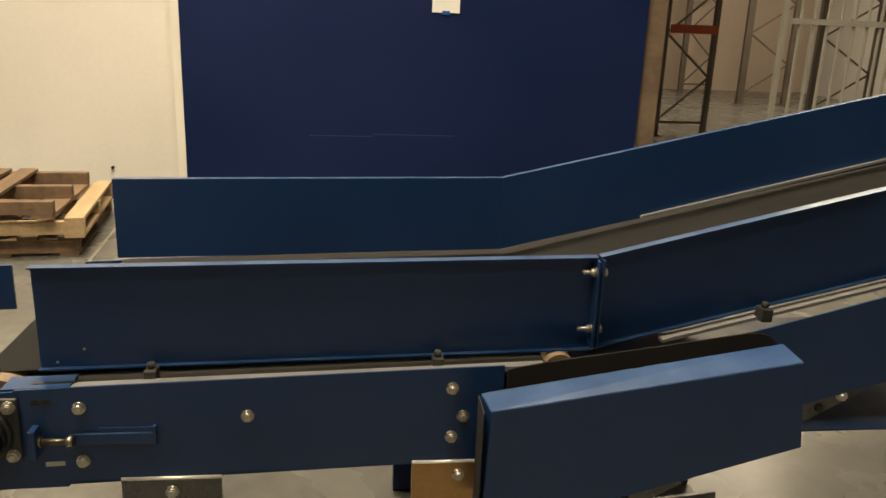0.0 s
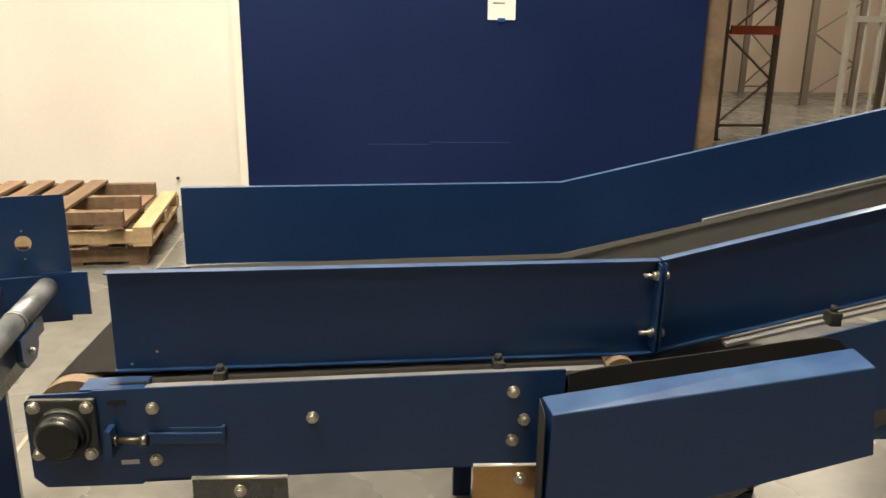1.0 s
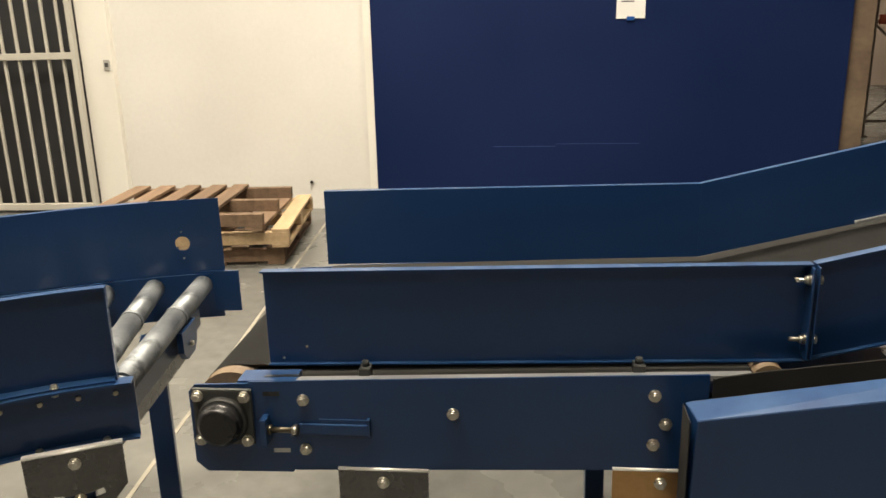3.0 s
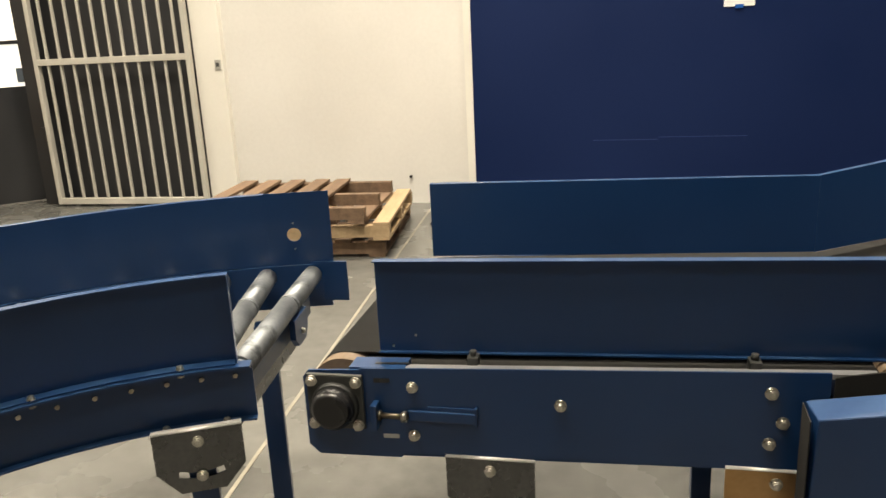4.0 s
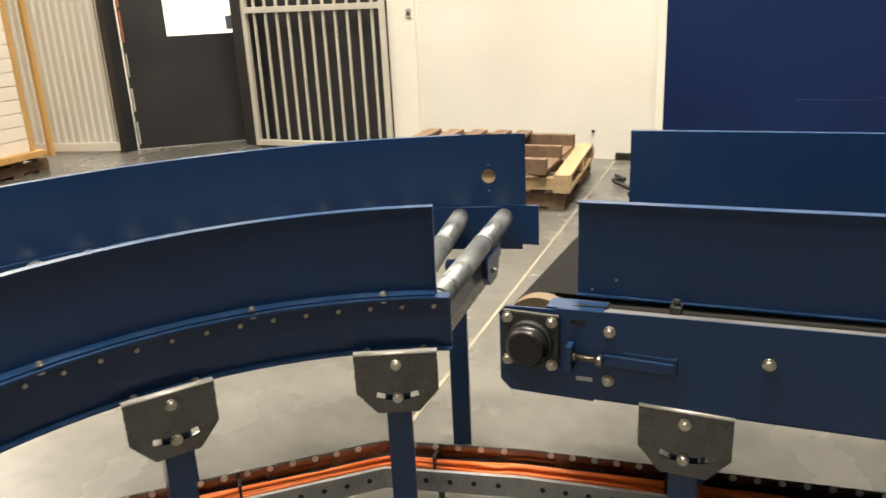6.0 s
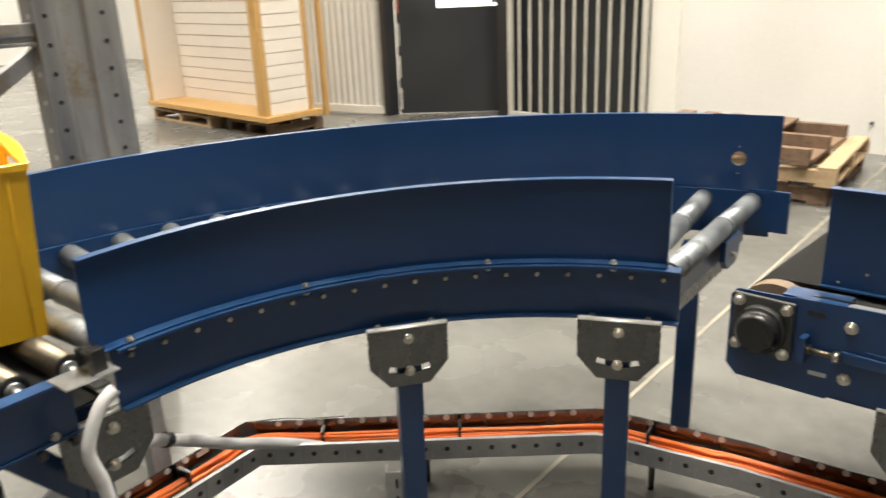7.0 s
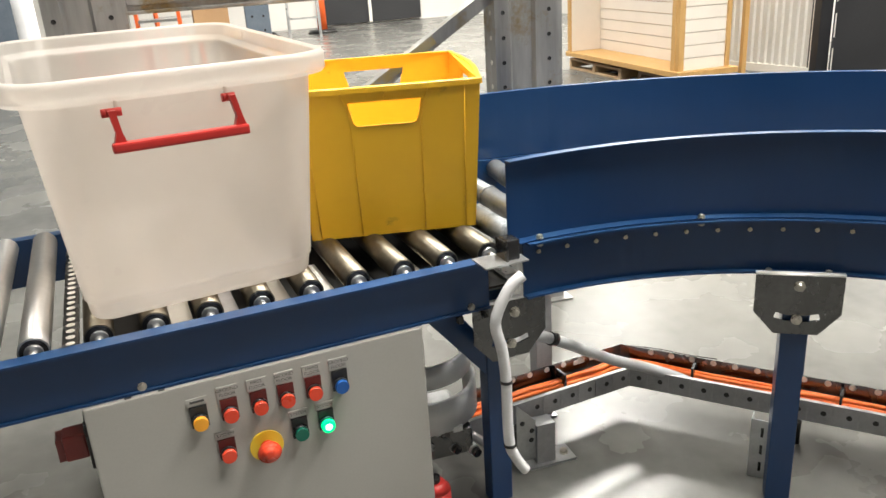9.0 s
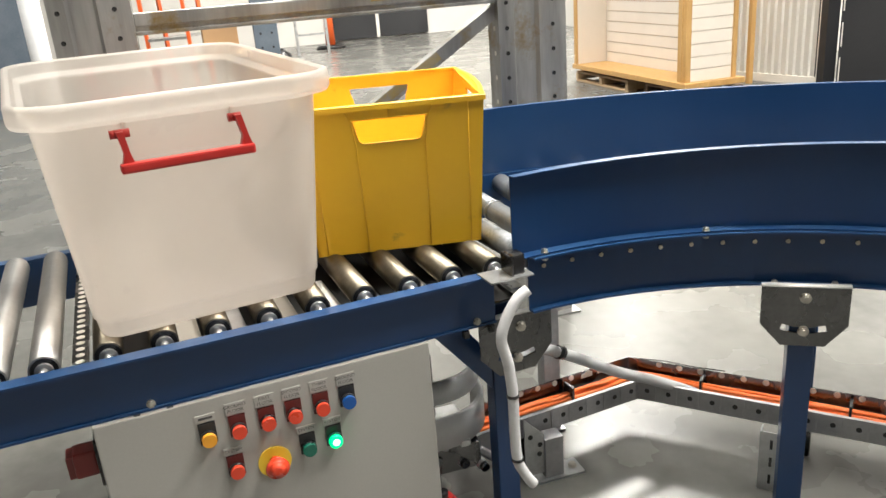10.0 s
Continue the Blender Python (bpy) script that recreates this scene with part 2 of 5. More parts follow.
def plate(bm, pts, y0, y1, m=None):
    """A flat plate: an outline in x and z, from y0 to y1."""
    a = [bm.verts.new((x, y0, z)) for x, z in pts]
    b = [bm.verts.new((x, y1, z)) for x, z in pts]
    if m:
        for v in a + b:
            v.co = m @ v.co
    k = len(pts)
    bm.faces.new(a)
    bm.faces.new(b[::-1])
    for i in range(k):
        bm.faces.new((a[i], b[i], b[(i + 1) % k], a[(i + 1) % k]))
    return bm


def holed_plate(bm, w, h, hx, hz, r, y0, y1, m, n=24):
    """A plate w by h with one round hole at hx, hz."""
    corner = []
    for i in range(n):
        a = 2 * math.pi * i / n
        c, s = math.cos(a), math.sin(a)
        k = min(((w - hx) if c > 0 else hx) / max(abs(c), 1e-6), ((h - hz) if s > 0 else hz) / max(abs(s), 1e-6))
        corner.append((a, hx + c * k, hz + s * k))
    for cx, cz in ((0, 0), (w, 0), (w, h), (0, h)):
        corner.append((math.atan2(cz - hz, cx - hx) % (2 * math.pi), cx, cz))
    corner.sort()
    rings = {}
    for y in (y0, y1):
        rings[y] = ([bm.verts.new(m @ Vector((x, y, z))) for _, x, z in corner],
                    [bm.verts.new(m @ Vector((hx + r * math.cos(a), y, hz + r * math.sin(a)))) for a, _, _ in corner])
    k = len(corner)
    for i in range(k):
        j = (i + 1) % k
        for y in (y0, y1):
            o, q = rings[y]
            bm.faces.new((o[i], o[j], q[j], q[i]))
        for w_ in (0, 1):
            bm.faces.new((rings[y0][w_][i], rings[y0][w_][j], rings[y1][w_][j], rings[y1][w_][i]))
    return bm


def sweep(bm, pts, profile, closed=True, up=Vector((0, 0, 1))):
    """Profile points (side, up) swept along a polyline, mitred in plan."""
    pts = [Vector(p) for p in pts]
    rows = []
    for i, p in enumerate(pts):
        a = (p - pts[i - 1]).normalized() if i else (pts[1] - p).normalized()
        b = (pts[i + 1] - p).normalized() if i < len(pts) - 1 else a
        t = (a + b).normalized()
        side = t.cross(up)
        side = side.normalized() if side.length > 1e-4 else Vector((1, 0, 0))
        k = 1 / max(0.5, t.dot(a))
        rows.append([bm.verts.new(p + side * (u * k) + side.cross(t) * v) for u, v in profile])
    k = len(profile)
    for r0, r1 in zip(rows, rows[1:]):
        for i in range(k if closed else k - 1):
            bm.faces.new((r0[i], r0[(i + 1) % k], r1[(i + 1) % k], r1[i]))
    if closed:
        bm.faces.new(rows[0][::-1])
        bm.faces.new(rows[-1])
    return bm


def loft_x(bm, prof0, prof1, x0, x1):
    """A bar between an outline in y and z at x0 and the like outline at x1."""
    a = [bm.verts.new((x0, y, z)) for y, z in prof0]
    b = [bm.verts.new((x1, y, z)) for y, z in prof1]
    k = len(a)
    for i in range(k):
        bm.faces.new((a[i], a[(i + 1) % k], b[(i + 1) % k], b[i]))
    bm.faces.new(a[::-1])
    bm.faces.new(b)
    return bm


def tube(bm, pts, r, n=10):
    """A round tube along a path, its rings carried on without twist."""
    pts = [Vector(p) for p in pts]
    side, last, rows = None, None, []
    for i, p in enumerate(pts):
        t = (pts[min(i + 1, len(pts) - 1)] - pts[max(i - 1, 0)]).normalized()
        if side is None:
            side = t.orthogonal().normalized()
        else:
            side = last.rotation_difference(t) @ side
            side = (side - t * side.dot(t)).normalized()
        last = t
        up = t.cross(side)
        rows.append([bm.verts.new(p + side * (r * math.cos(2 * math.pi * k / n)) + up * (r * math.sin(2 * math.pi * k / n))) for k in range(n)])
    for a, b in zip(rows, rows[1:]):
        for k in range(n):
            bm.faces.new((a[k], a[(k + 1) % n], b[(k + 1) % n], b[k])).smooth = True
    bm.faces.new(rows[0][::-1])
    bm.faces.new(rows[-1])
    return bm


def smooth_path(pts, steps=6):
    """Points of a soft curve through pts."""
    p = [Vector(q) for q in pts]
    p = [p[0]] + p + [p[-1]]
    out = []
    for i in range(1, len(p) - 2):
        for s in range(steps):
            t = s / steps
            a, b, c, d = p[i - 1], p[i], p[i + 1], p[i + 2]
            out.append(0.5 * (2 * b + (c - a) * t + (2 * a - 5 * b + 4 * c - d) * t * t + (3 * b - a - 3 * c + d) * t ** 3))
    out.append(p[-2])
    return out


def mesh_of(bm, mat, name="mesh"):
    bmesh.ops.recalc_face_normals(bm, faces=bm.faces)
    me = bpy.data.meshes.new(name)
    bm.to_mesh(me)
    bm.free()
    me.materials.append(mat)
    return me


def part(name, bm, mat, parent=None, label="", m=None):
    ob = new(name, mesh_of(bm, mat, name))
    ob.parent = parent
    if m:
        ob.matrix_basis = m
    if label:
        ob["label"] = label
    return ob


def copy_part(name, me, parent, m, label=""):
    ob = new(name, me)
    ob.parent = parent
    ob.matrix_basis = m
    if label:
        ob["label"] = label
    return ob


def thing(name, m, label, category, group="", kind=""):
    ob = new(name)
    ob.empty_display_size = 0.1
    ob.matrix_basis = m
    return tagged(ob, label, category, group, kind)


def B():
    return bmesh.new()


def bolt_mesh(r, h, mat, washer=1.14, hexed=True):
    """A hexagon head on a washer, its axis along -y."""
    bm = B()
    if washer:
        cyl(bm, (0, 0, 0), (0, -h * 0.3, 0), r * washer, 18)
    cyl(bm, (0, -h * 0.3, 0), (0, -h, 0), r, 6 if hexed else 14, r * 0.94)
    cyl(bm, (0, -h, 0), (0, -h * 1.15, 0), r * 0.7, 12, r * 0.5)
    return mesh_of(bm, mat, "bolt")


BOLT_M12 = bolt_mesh(0.0095, 0.009, BOLT)
BOLT_M8 = bolt_mesh(0.0065, 0.007, BOLT)
AXLE_END = bolt_mesh(0.0058, 0.006, BRASS, 0, False)


def structure(name, bm, mat, label=""):
    return tagged(part(name, bm, mat), label, "", "", "structure")


# ---- the hall ----
structure("floor", box(B(), -15.5, 9.5, -14.5, 14.5, -0.2, 0), FLOOR, "polished grey concrete warehouse floor with faint stains")
structure("ceiling", box(B(), -15.5, 9.5, -14.5, 14.5, CEIL, CEIL + 0.2), CEILING, "pale sheet metal warehouse ceiling")
structure("wall_west", box(B(), -15.5, -15.3, -14.5, 14.5, 0, CEIL), WHITE_WALL, "white painted far warehouse wall")
structure("wall_east", box(B(), 9.3, 9.5, -14.5, 14.5, 0, CEIL), WHITE_WALL, "white painted warehouse wall")
structure("wall_south", box(B(), -15.3, 9.3, -14.5, -14.3, 0, CEIL), WHITE_WALL, "white painted warehouse wall")
structure("wall_far_north", box(B(), -15.3, 9.3, 14.3, 14.5, 0, CEIL), TAN_WALL, "tan painted wall behind the pallet racks")
WY = 4.17
structure("wall_north", box(B(), -2.98, -0.98, WY, WY + 0.2, 0, CEIL), WHITE_WALL, "cream white painted wall")
structure("wall_blue", box(B(), -0.98, 2.06, WY - 0.06, WY + 0.14, 0, 2.4), BLUE_WALL, "dark blue painted wall panel")
structure("wall_upper", box(B(), -0.98, 2.06, WY - 0.055, WY + 0.14, 2.4, CEIL), WHITE_WALL, "white painted wall over the blue panel")
structure("trim", box(B(), -1.03, -0.98, WY - 0.068, WY - 0.002, 0, 2.4), TRIM, "white edge trim of the blue wall")
structure("pillar_wrapped", box(B(), 2.06, 2.205, WY - 0.03, WY + 0.14, 0, CEIL), WRAP, "grey-brown wrapped column beside the blue wall")
structure("pillar", box(B(), -3.02, -2.80, WY - 0.05, WY + 0.15, 0, CEIL), TRIM, "white door jamb")
structure("baseboard", box(B(), -1.30, -1.035, WY - 0.03, WY - 0.003, 0.0, 0.05), BLACK, "short black skirting")
for sx0, sx1, sz in ((-0.18, 0.24, 0.440), (0.24, 0.79, 0.455)):
    scuff = B()
    box(scuff, sx0, sx1, WY - 0.0612, WY - 0.0602, sz, sz + 0.004)
    structure("scuff_mark", scuff, SCRATCH, "thin scuff on the blue wall")


# ---- belt conveyor ----
OX = -0.57  # end of the bed
TILT = Matrix(((1, 0, 0, 0), (0, 1, 0, 0), (0.035, 0, 1, 0), (0, 0, 0, 1)))
belt_conveyor = thing("belt_conveyor", pose(OX, 0, 0), "dark blue steel belt conveyor with side guards and black belt", "conveyor")


def side_plate(y):
    bm = B()
    pts = [(0.0, 0.622), (0.012, 0.636), (0.108, 0.637), (0.112, 0.640), (0.90, 0.643), (0.90, 0.470), (0.185, 0.468), (0.180, 0.462), (0.02, 0.464), (0.0, 0.484)]
    plate(bm, pts, y, y + 0.004)
    box(bm, 0.185, 0.9, y, y + 0.035 if y < 0.3 else y + 0.004, 0.466, 0.470)
    bm.transform(TILT)
    return bm


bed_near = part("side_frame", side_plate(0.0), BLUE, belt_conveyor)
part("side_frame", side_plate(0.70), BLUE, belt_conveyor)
# slots of the take-up
for sx, sz, lit in ((0.136, 0.617, False), (0.148, 0.506, True)):
    bm = B()
    box(bm, sx, sx + 0.030, -0.0012, -0.0002, sz - 0.004, sz + 0.004, TILT)
    part("slot", bm, GALV if lit else BLACK, bed_near)
# inclined bed
SL = 0.247


def slope_plate(y):
    bm = B()
    x0, x1 = 1.10, 2.7
    z0, sl = 0.664, 0.27
    plate(bm, [(x0, z0), (x1, z0 + sl * (x1 - x0)), (x1, z0 - 0.165 + sl * (x1 - x0)), (x0 + 0.04, z0 - 0.165)], y, y + 0.004)
    return bm


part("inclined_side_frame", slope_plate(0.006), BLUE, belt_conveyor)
bm = B()
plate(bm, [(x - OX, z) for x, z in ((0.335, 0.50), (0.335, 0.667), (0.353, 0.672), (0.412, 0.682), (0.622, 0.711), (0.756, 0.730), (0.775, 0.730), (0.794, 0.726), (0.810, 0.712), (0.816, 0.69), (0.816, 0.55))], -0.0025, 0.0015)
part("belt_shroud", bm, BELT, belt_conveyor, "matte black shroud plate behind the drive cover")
bm = B()
plate(bm, [(x - OX, z) for x, z in ((0.58, 0.42), (0.58, 0.37), (1.20, 0.716), (1.20, 0.776))], 0.014, 0.018)
strut = part("strut", bm, GALV_DULL, belt_conveyor, "bare steel strut under the inclined bed")
for bx, bz in ((0.68, 0.438), (0.925, 0.575)):
    copy_part("bolt", bolt_mesh(0.0085, 0.004, BLACK, 0, False), strut, pose(bx - OX, 0.014, bz))
copy_part("bolt", BOLT_M12, strut, pose(0.962 - OX, 0.014, 0.60))
part("inclined_side_frame", slope_plate(0.694), BLUE, belt_conveyor)
# belt: loop round the end drum, level run, then the climb
R_D = 0.072
DX, DZ = 0.063, 0.579
DZ -= 0.009
path = [(DX + 0.9, DZ - R_D + 0.03)]
path += [(DX + R_D * math.cos(a), DZ + R_D * math.sin(a)) for a in np.linspace(-math.pi / 2, -math.pi * 1.5, 22)]
path += [(1.03, DZ + R_D + 0.042), (2.7, DZ + R_D + 0.042 + SL * 1.67)]
bm = B()
rows = [[bm.verts.new((x, y, z)) for y in (0.075, 0.625)] for x, z in path]
for r0, r1 in zip(rows, rows[1:]):
    bm.faces.new((r0[0], r0[1], r1[1], r1[0])).smooth = True
bmesh.ops.solidify(bm, geom=bm.faces[:], thickness=0.003)
part("belt", bm, BELT, belt_conveyor, "black rubber conveyor belt")
part("end_drum", cyl(B(), (DX, 0.045, DZ), (DX, 0.655, DZ), R_D - 0.001, 40), LAGGING, belt_conveyor, "tan lagged end drum")
bm = B()
box(bm, 0.16, 0.97, 0.006, 0.024, 0.630, 0.6385, TILT)
part("slider_bed", bm, STEEL_EDGE, belt_conveyor, "bare steel slider bed edge")
bm = B()
box(bm, 0.09, 0.195, 0.0045, 0.050, 0.630, 0.6405, TILT)
guard_bracket = part("guard_bracket", bm, BLUE, belt_conveyor)
part("slot", box(B(), 0.135, 0.200, 0.018, 0.026, 0.6407, 0.6415, TILT), BLACK, guard_bracket)
bm = B()
box(bm, 0.10, 1.02, 0.604, 0.699, 0.632, 0.640, TILT)
part("bed_edge", bm, BELT, belt_conveyor, "dark bed plate beside the belt")
part("bed_edge", box(B(), 0.10, 1.02, 0.032, 0.090, 0.622, 0.628, TILT), BELT, belt_conveyor, "dark bed plate beside the belt")
part("cross_plate", box(B(), 0.15, 2.4, 0.06, 0.64, 0.50, 0.504), BLUE, belt_conveyor)

# bearing with four bolts
bearing = part("bearing", box(B(), 0.009, 0.117, -0.010, 0.0, 0.525, 0.633, bev=0.004), IRON, belt_conveyor, "dark cast iron flange bearing")
bm = B()
cyl(bm, (DX, -0.010, DZ + 0.003), (DX, -0.018, DZ + 0.003), 0.046, 32, 0.042)
part("housing", bm, IRON, bearing)
bm = B()
cyl(bm, (DX, -0.019, DZ + 0.003), (DX, -0.034, DZ + 0.003), 0.040, 32, 0.039)
cyl(bm, (DX, -0.034, DZ + 0.003), (DX, -0.042, DZ + 0.003), 0.039, 32, 0.030)
part("cap", bm, BLACK, bearing, "glossy black bearing cap")
for bx, bz in ((0.020, 0.62), (0.105, 0.62), (0.020, 0.535), (0.105, 0.535)):
    copy_part("bolt", BOLT_M12, bearing, pose(bx, -0.010, bz))

# take-up screw
take_up = part("take_up", box(B(), 0.134, 0.145, -0.026, 0.0, 0.533, 0.583, bev=0.002), BLUE, belt_conveyor)
part("threaded_rod", cyl(B(), (0.142, -0.011, 0.558), (0.200, -0.011, 0.558), 0.0055, 14), ROLLER_WORN, take_up)
bm = B()
cyl(bm, (0.188, -0.011, 0.558), (0.198, -0.011, 0.558), 0.0105, 6)
part("nut", bm, BOLT, take_up)
bm = B()
cyl(bm, (0.145, -0.011, 0.558), (0.150, -0.011, 0.558), 0.0095, 6)
part("nut", bm, ROLLER_WORN, take_up)
bm = B()
box(bm, 0.199, 0.322, -0.0075, -0.001, 0.548, 0.568, bev=0.002)
box(bm, 0.322, 0.326, -0.010, 0.0, 0.547, 0.580)
box(bm, 0.235, 0.322, -0.003, 0.0, 0.569, 0.576)
part("screw_housing", bm, BLUE, take_up)

for bx, bz in ((-0.362, 0.612), (-0.363, 0.516), (-0.098, 0.592), (0.242, 0.635), (0.243, 0.544), (0.262, 0.583)):
    copy_part("bolt", BOLT_M12, belt_conveyor, pose(bx - OX, 0, bz))
for bx, bz in ((-0.18, 0.612), (0.10, 0.56)):
    copy_part("rivet", AXLE_END, belt_conveyor, pose(bx - OX, 0.0035, bz) @ Matrix.Scale(0.5, 4))

# guards
GT = 0.0025


def guard(x0, zb0, zt0, x1, zb1, zt1, y, front):
    """A sheet guard with a folded top and foot, towards the walkway when front is -1."""
    s = 1 if front < 0 else -1
    y0, y1 = (y, y + GT) if front < 0 else (y + GT, y)

    def outline(zb, zt):
        return [(y0 - s * 0.010, zb), (y1, zb), (y1, zt), (y0 - s * 0.016, zt), (y0 - s * 0.016, zt - GT), (y0, zt - GT), (y0, zb + GT), (y0 - s * 0.010, zb + GT)]

    return loft_x(B(), outline(zb0, zt0), outline(zb1, zt1), x0, x1)


GN, GF = 0.062, 0.640
XJ = 0.492
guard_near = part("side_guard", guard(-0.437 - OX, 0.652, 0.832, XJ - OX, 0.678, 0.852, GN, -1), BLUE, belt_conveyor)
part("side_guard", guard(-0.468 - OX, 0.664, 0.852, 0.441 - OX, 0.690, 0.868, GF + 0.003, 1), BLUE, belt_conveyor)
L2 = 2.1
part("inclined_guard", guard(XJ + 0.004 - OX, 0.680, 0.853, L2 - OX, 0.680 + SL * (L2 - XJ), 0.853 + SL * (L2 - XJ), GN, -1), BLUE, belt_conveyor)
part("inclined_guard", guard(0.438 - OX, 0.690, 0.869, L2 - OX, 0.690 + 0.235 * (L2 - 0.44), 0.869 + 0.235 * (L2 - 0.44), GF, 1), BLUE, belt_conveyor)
# folded joint ends, and the bolts through them
bm = B()
box(bm, XJ - 0.0035 - OX, XJ - 0.001 - OX, GN - 0.030, GN, 0.690, 0.848)
box(bm, XJ + 0.005 - OX, XJ + 0.0075 - OX, GN - 0.030, GN, 0.690, 0.850)
joint = part("joint_flange", bm, BLUE, belt_conveyor)
for jz in (0.826, 0.722):
    copy_part("joint_bolt", BOLT_M12, joint, pose(XJ - 0.0035 - OX, GN - 0.016, jz, 0, 0, -90) @ Matrix.Scale(0.85, 4))
    copy_part("joint_bolt", BOLT_M12, joint, pose(XJ + 0.0075 - OX, GN - 0.016, jz, 0, 0, 90) @ Matrix.Scale(0.85, 4))
    part("bolt_shank", cyl(B(), (XJ - 0.028 - OX, GN - 0.016, jz), (XJ - OX, GN - 0.016, jz), 0.004, 10), BOLT, joint)
# clips that hold the foot of the guards
bm = B()
box(bm, -0.010, 0.010, -0.040, -0.012, -0.018, 0.006, bev=0.002)
cyl(bm, (0, -0.026, 0.006), (0, -0.026, 0.016), 0.0065, 6)
CLIP = mesh_of(bm, IRON, "guard_clip")
for cx, cz in ((-0.255, 0.661), (0.219, 0.676), (0.80, 0.762), (1.25, 0.873)):
    copy_part("guard_clip", CLIP, belt_conveyor, pose(cx - OX, GN, cz - 0.004), "dark steel guard clip")
for dx_, dz_ in ((-0.410, 0.664), (-0.366, 0.687)):
    copy_part("rivet", AXLE_END, guard_near, pose(dx_ - OX, GN + 0.002, dz_) @ Matrix.Scale(0.45, 4))

# steel edge under the inclined guard
bm = B()
plate(bm, [(1.19, 0.696), (2.6, 0.696 + SL * 1.41), (2.6, 0.702 + SL * 1.41), (1.19, 0.702)], 0.040, 0.06)
part("inclined_slider_bed", bm, STEEL_EDGE, belt_conveyor)
bm = B()
plate(bm, [(1.36, 0.774), (2.6, 0.774 + SL * 1.24), (2.6, 0.780 + SL * 1.24), (1.36, 0.780)], 0.628, 0.640)
part("inclined_slider_bed", bm, STEEL_EDGE, belt_conveyor)

bm = B()
plate(bm, [(1.00, 0.668), (1.03, 0.676), (2.6, 0.676 + SL * 1.57), (2.6, 0.672 + SL * 1.57), (1.03, 0.672), (1.00, 0.664)], 0.600, 0.692)
part("inclined_bed_edge", bm, BELT, belt_conveyor, "dark bed plate beside the climbing belt")
part("knee_roller", cyl(B(), (1.005, 0.036, 0.649), (1.005, 0.595, 0.649), 0.0285, 24), LAGGING, belt_conveyor, "tan lagged roller at the bend")

# drive cover
bm = B()
tl, tr, br, bl = (0.290, 0.645), (0.800, 0.722), (0.822, 0.566), (0.283, 0.415)
f_ = [Vector((x - OX, -0.105, z)) for x, z in (tl, tr, br, bl)]
b_ = [Vector((x - OX - 0.008, -0.050, z)) for x, z in ((0.290, 0.650), (0.800, 0.732), br, bl)]
vf, vb = [bm.verts.new(p) for p in f_], [bm.verts.new(p) for p in b_]
bm.faces.new(vf)
bm.faces.new(vb[::-1])
for i in range(4):
    bm.faces.new((vf[i], vb[i], vb[(i + 1) % 4], vf[(i + 1) % 4]))
bmesh.ops.bevel(bm, geom=bm.edges[:], offset=0.0012, segments=2, affect="EDGES")
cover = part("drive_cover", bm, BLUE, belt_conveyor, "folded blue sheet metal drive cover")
bm = B()
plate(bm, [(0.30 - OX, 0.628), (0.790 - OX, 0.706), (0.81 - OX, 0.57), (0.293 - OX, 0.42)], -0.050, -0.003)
# black plate laid over the cover's left side as painted shade
part("dark_end", plate(B(), [(-0.105, 0.4175), (-0.050, 0.4175), (-0.050, 0.647), (-0.105, 0.6425)], -0.0015, 0.0, Matrix.Translation((0.2775 - OX, 0, 0)) @ pose(0, 0, 0, 0, 0, 90)), BELT, cover, "black plate that paints shade on the drive cover's left side")
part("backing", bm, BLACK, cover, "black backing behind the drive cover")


def hanger_bm():
    """A folded plate with cut lower corners, its top at 0 and its face at y = 0, with a slot."""
    bm = B()
    w = 0.081
    out = [(-w, -0.003), (w, -0.003), (w, -0.084), (w - 0.040, -0.130), (-w + 0.040, -0.130), (-w, -0.084)]
    arc = [(-0.040, -0.090), (-0.020, -0.095), (0.0, -0.097), (0.020, -0.095), (0.040, -0.090)]
    hi = [(x, z + 0.0065) for x, z in arc]
    lo = [(x * 1.08, z - 0.0065) for x, z in arc]
    rows = []
    for y in (0.0, 0.004):
        v = {p: bm.verts.new((p[0], y, p[1])) for p in out + hi + lo}
        rows.append(v)
        for f in ([out[0], out[1], out[2]] + hi[::-1] + [out[5]], [out[5], hi[0], lo[0], out[4]], [out[2], out[3], lo[4], hi[4]], lo + [out[3], out[4]]):
            bm.faces.new([v[p] for p in f])
    for loop in (out, hi + lo[::-1]):
        for p, q in zip(loop, loop[1:] + loop[:1]):
            bm.faces.new((rows[0][p], rows[0][q], rows[1][q], rows[1][p]))
    return bm


# rounded fold along a hanger's top, its highlight line painted as paler steel
fold = [(0.0035 - 0.0045 * math.cos(math.pi / 2 * i / 8), -0.004 + 0.0045 * math.sin(math.pi / 2 * i / 8)) for i in range(9)] + [(0.012, 0.0005), (0.012, -0.004)]
FOLD = mesh_of(loft_x(B(), fold, fold, -0.0812, 0.0812), FOLD_HIGHLIGHT, "fold")
for poly in FOLD.polygons:
    poly.use_smooth = len(poly.vertices) == 4 and abs(poly.normal.x) < 0.5 and poly.area < 0.0006
HANGERS = {m.name: mesh_of(hanger_bm(), m, "hanger_plate") for m in (GALV_DULL, GOLD)}
LEG = {}


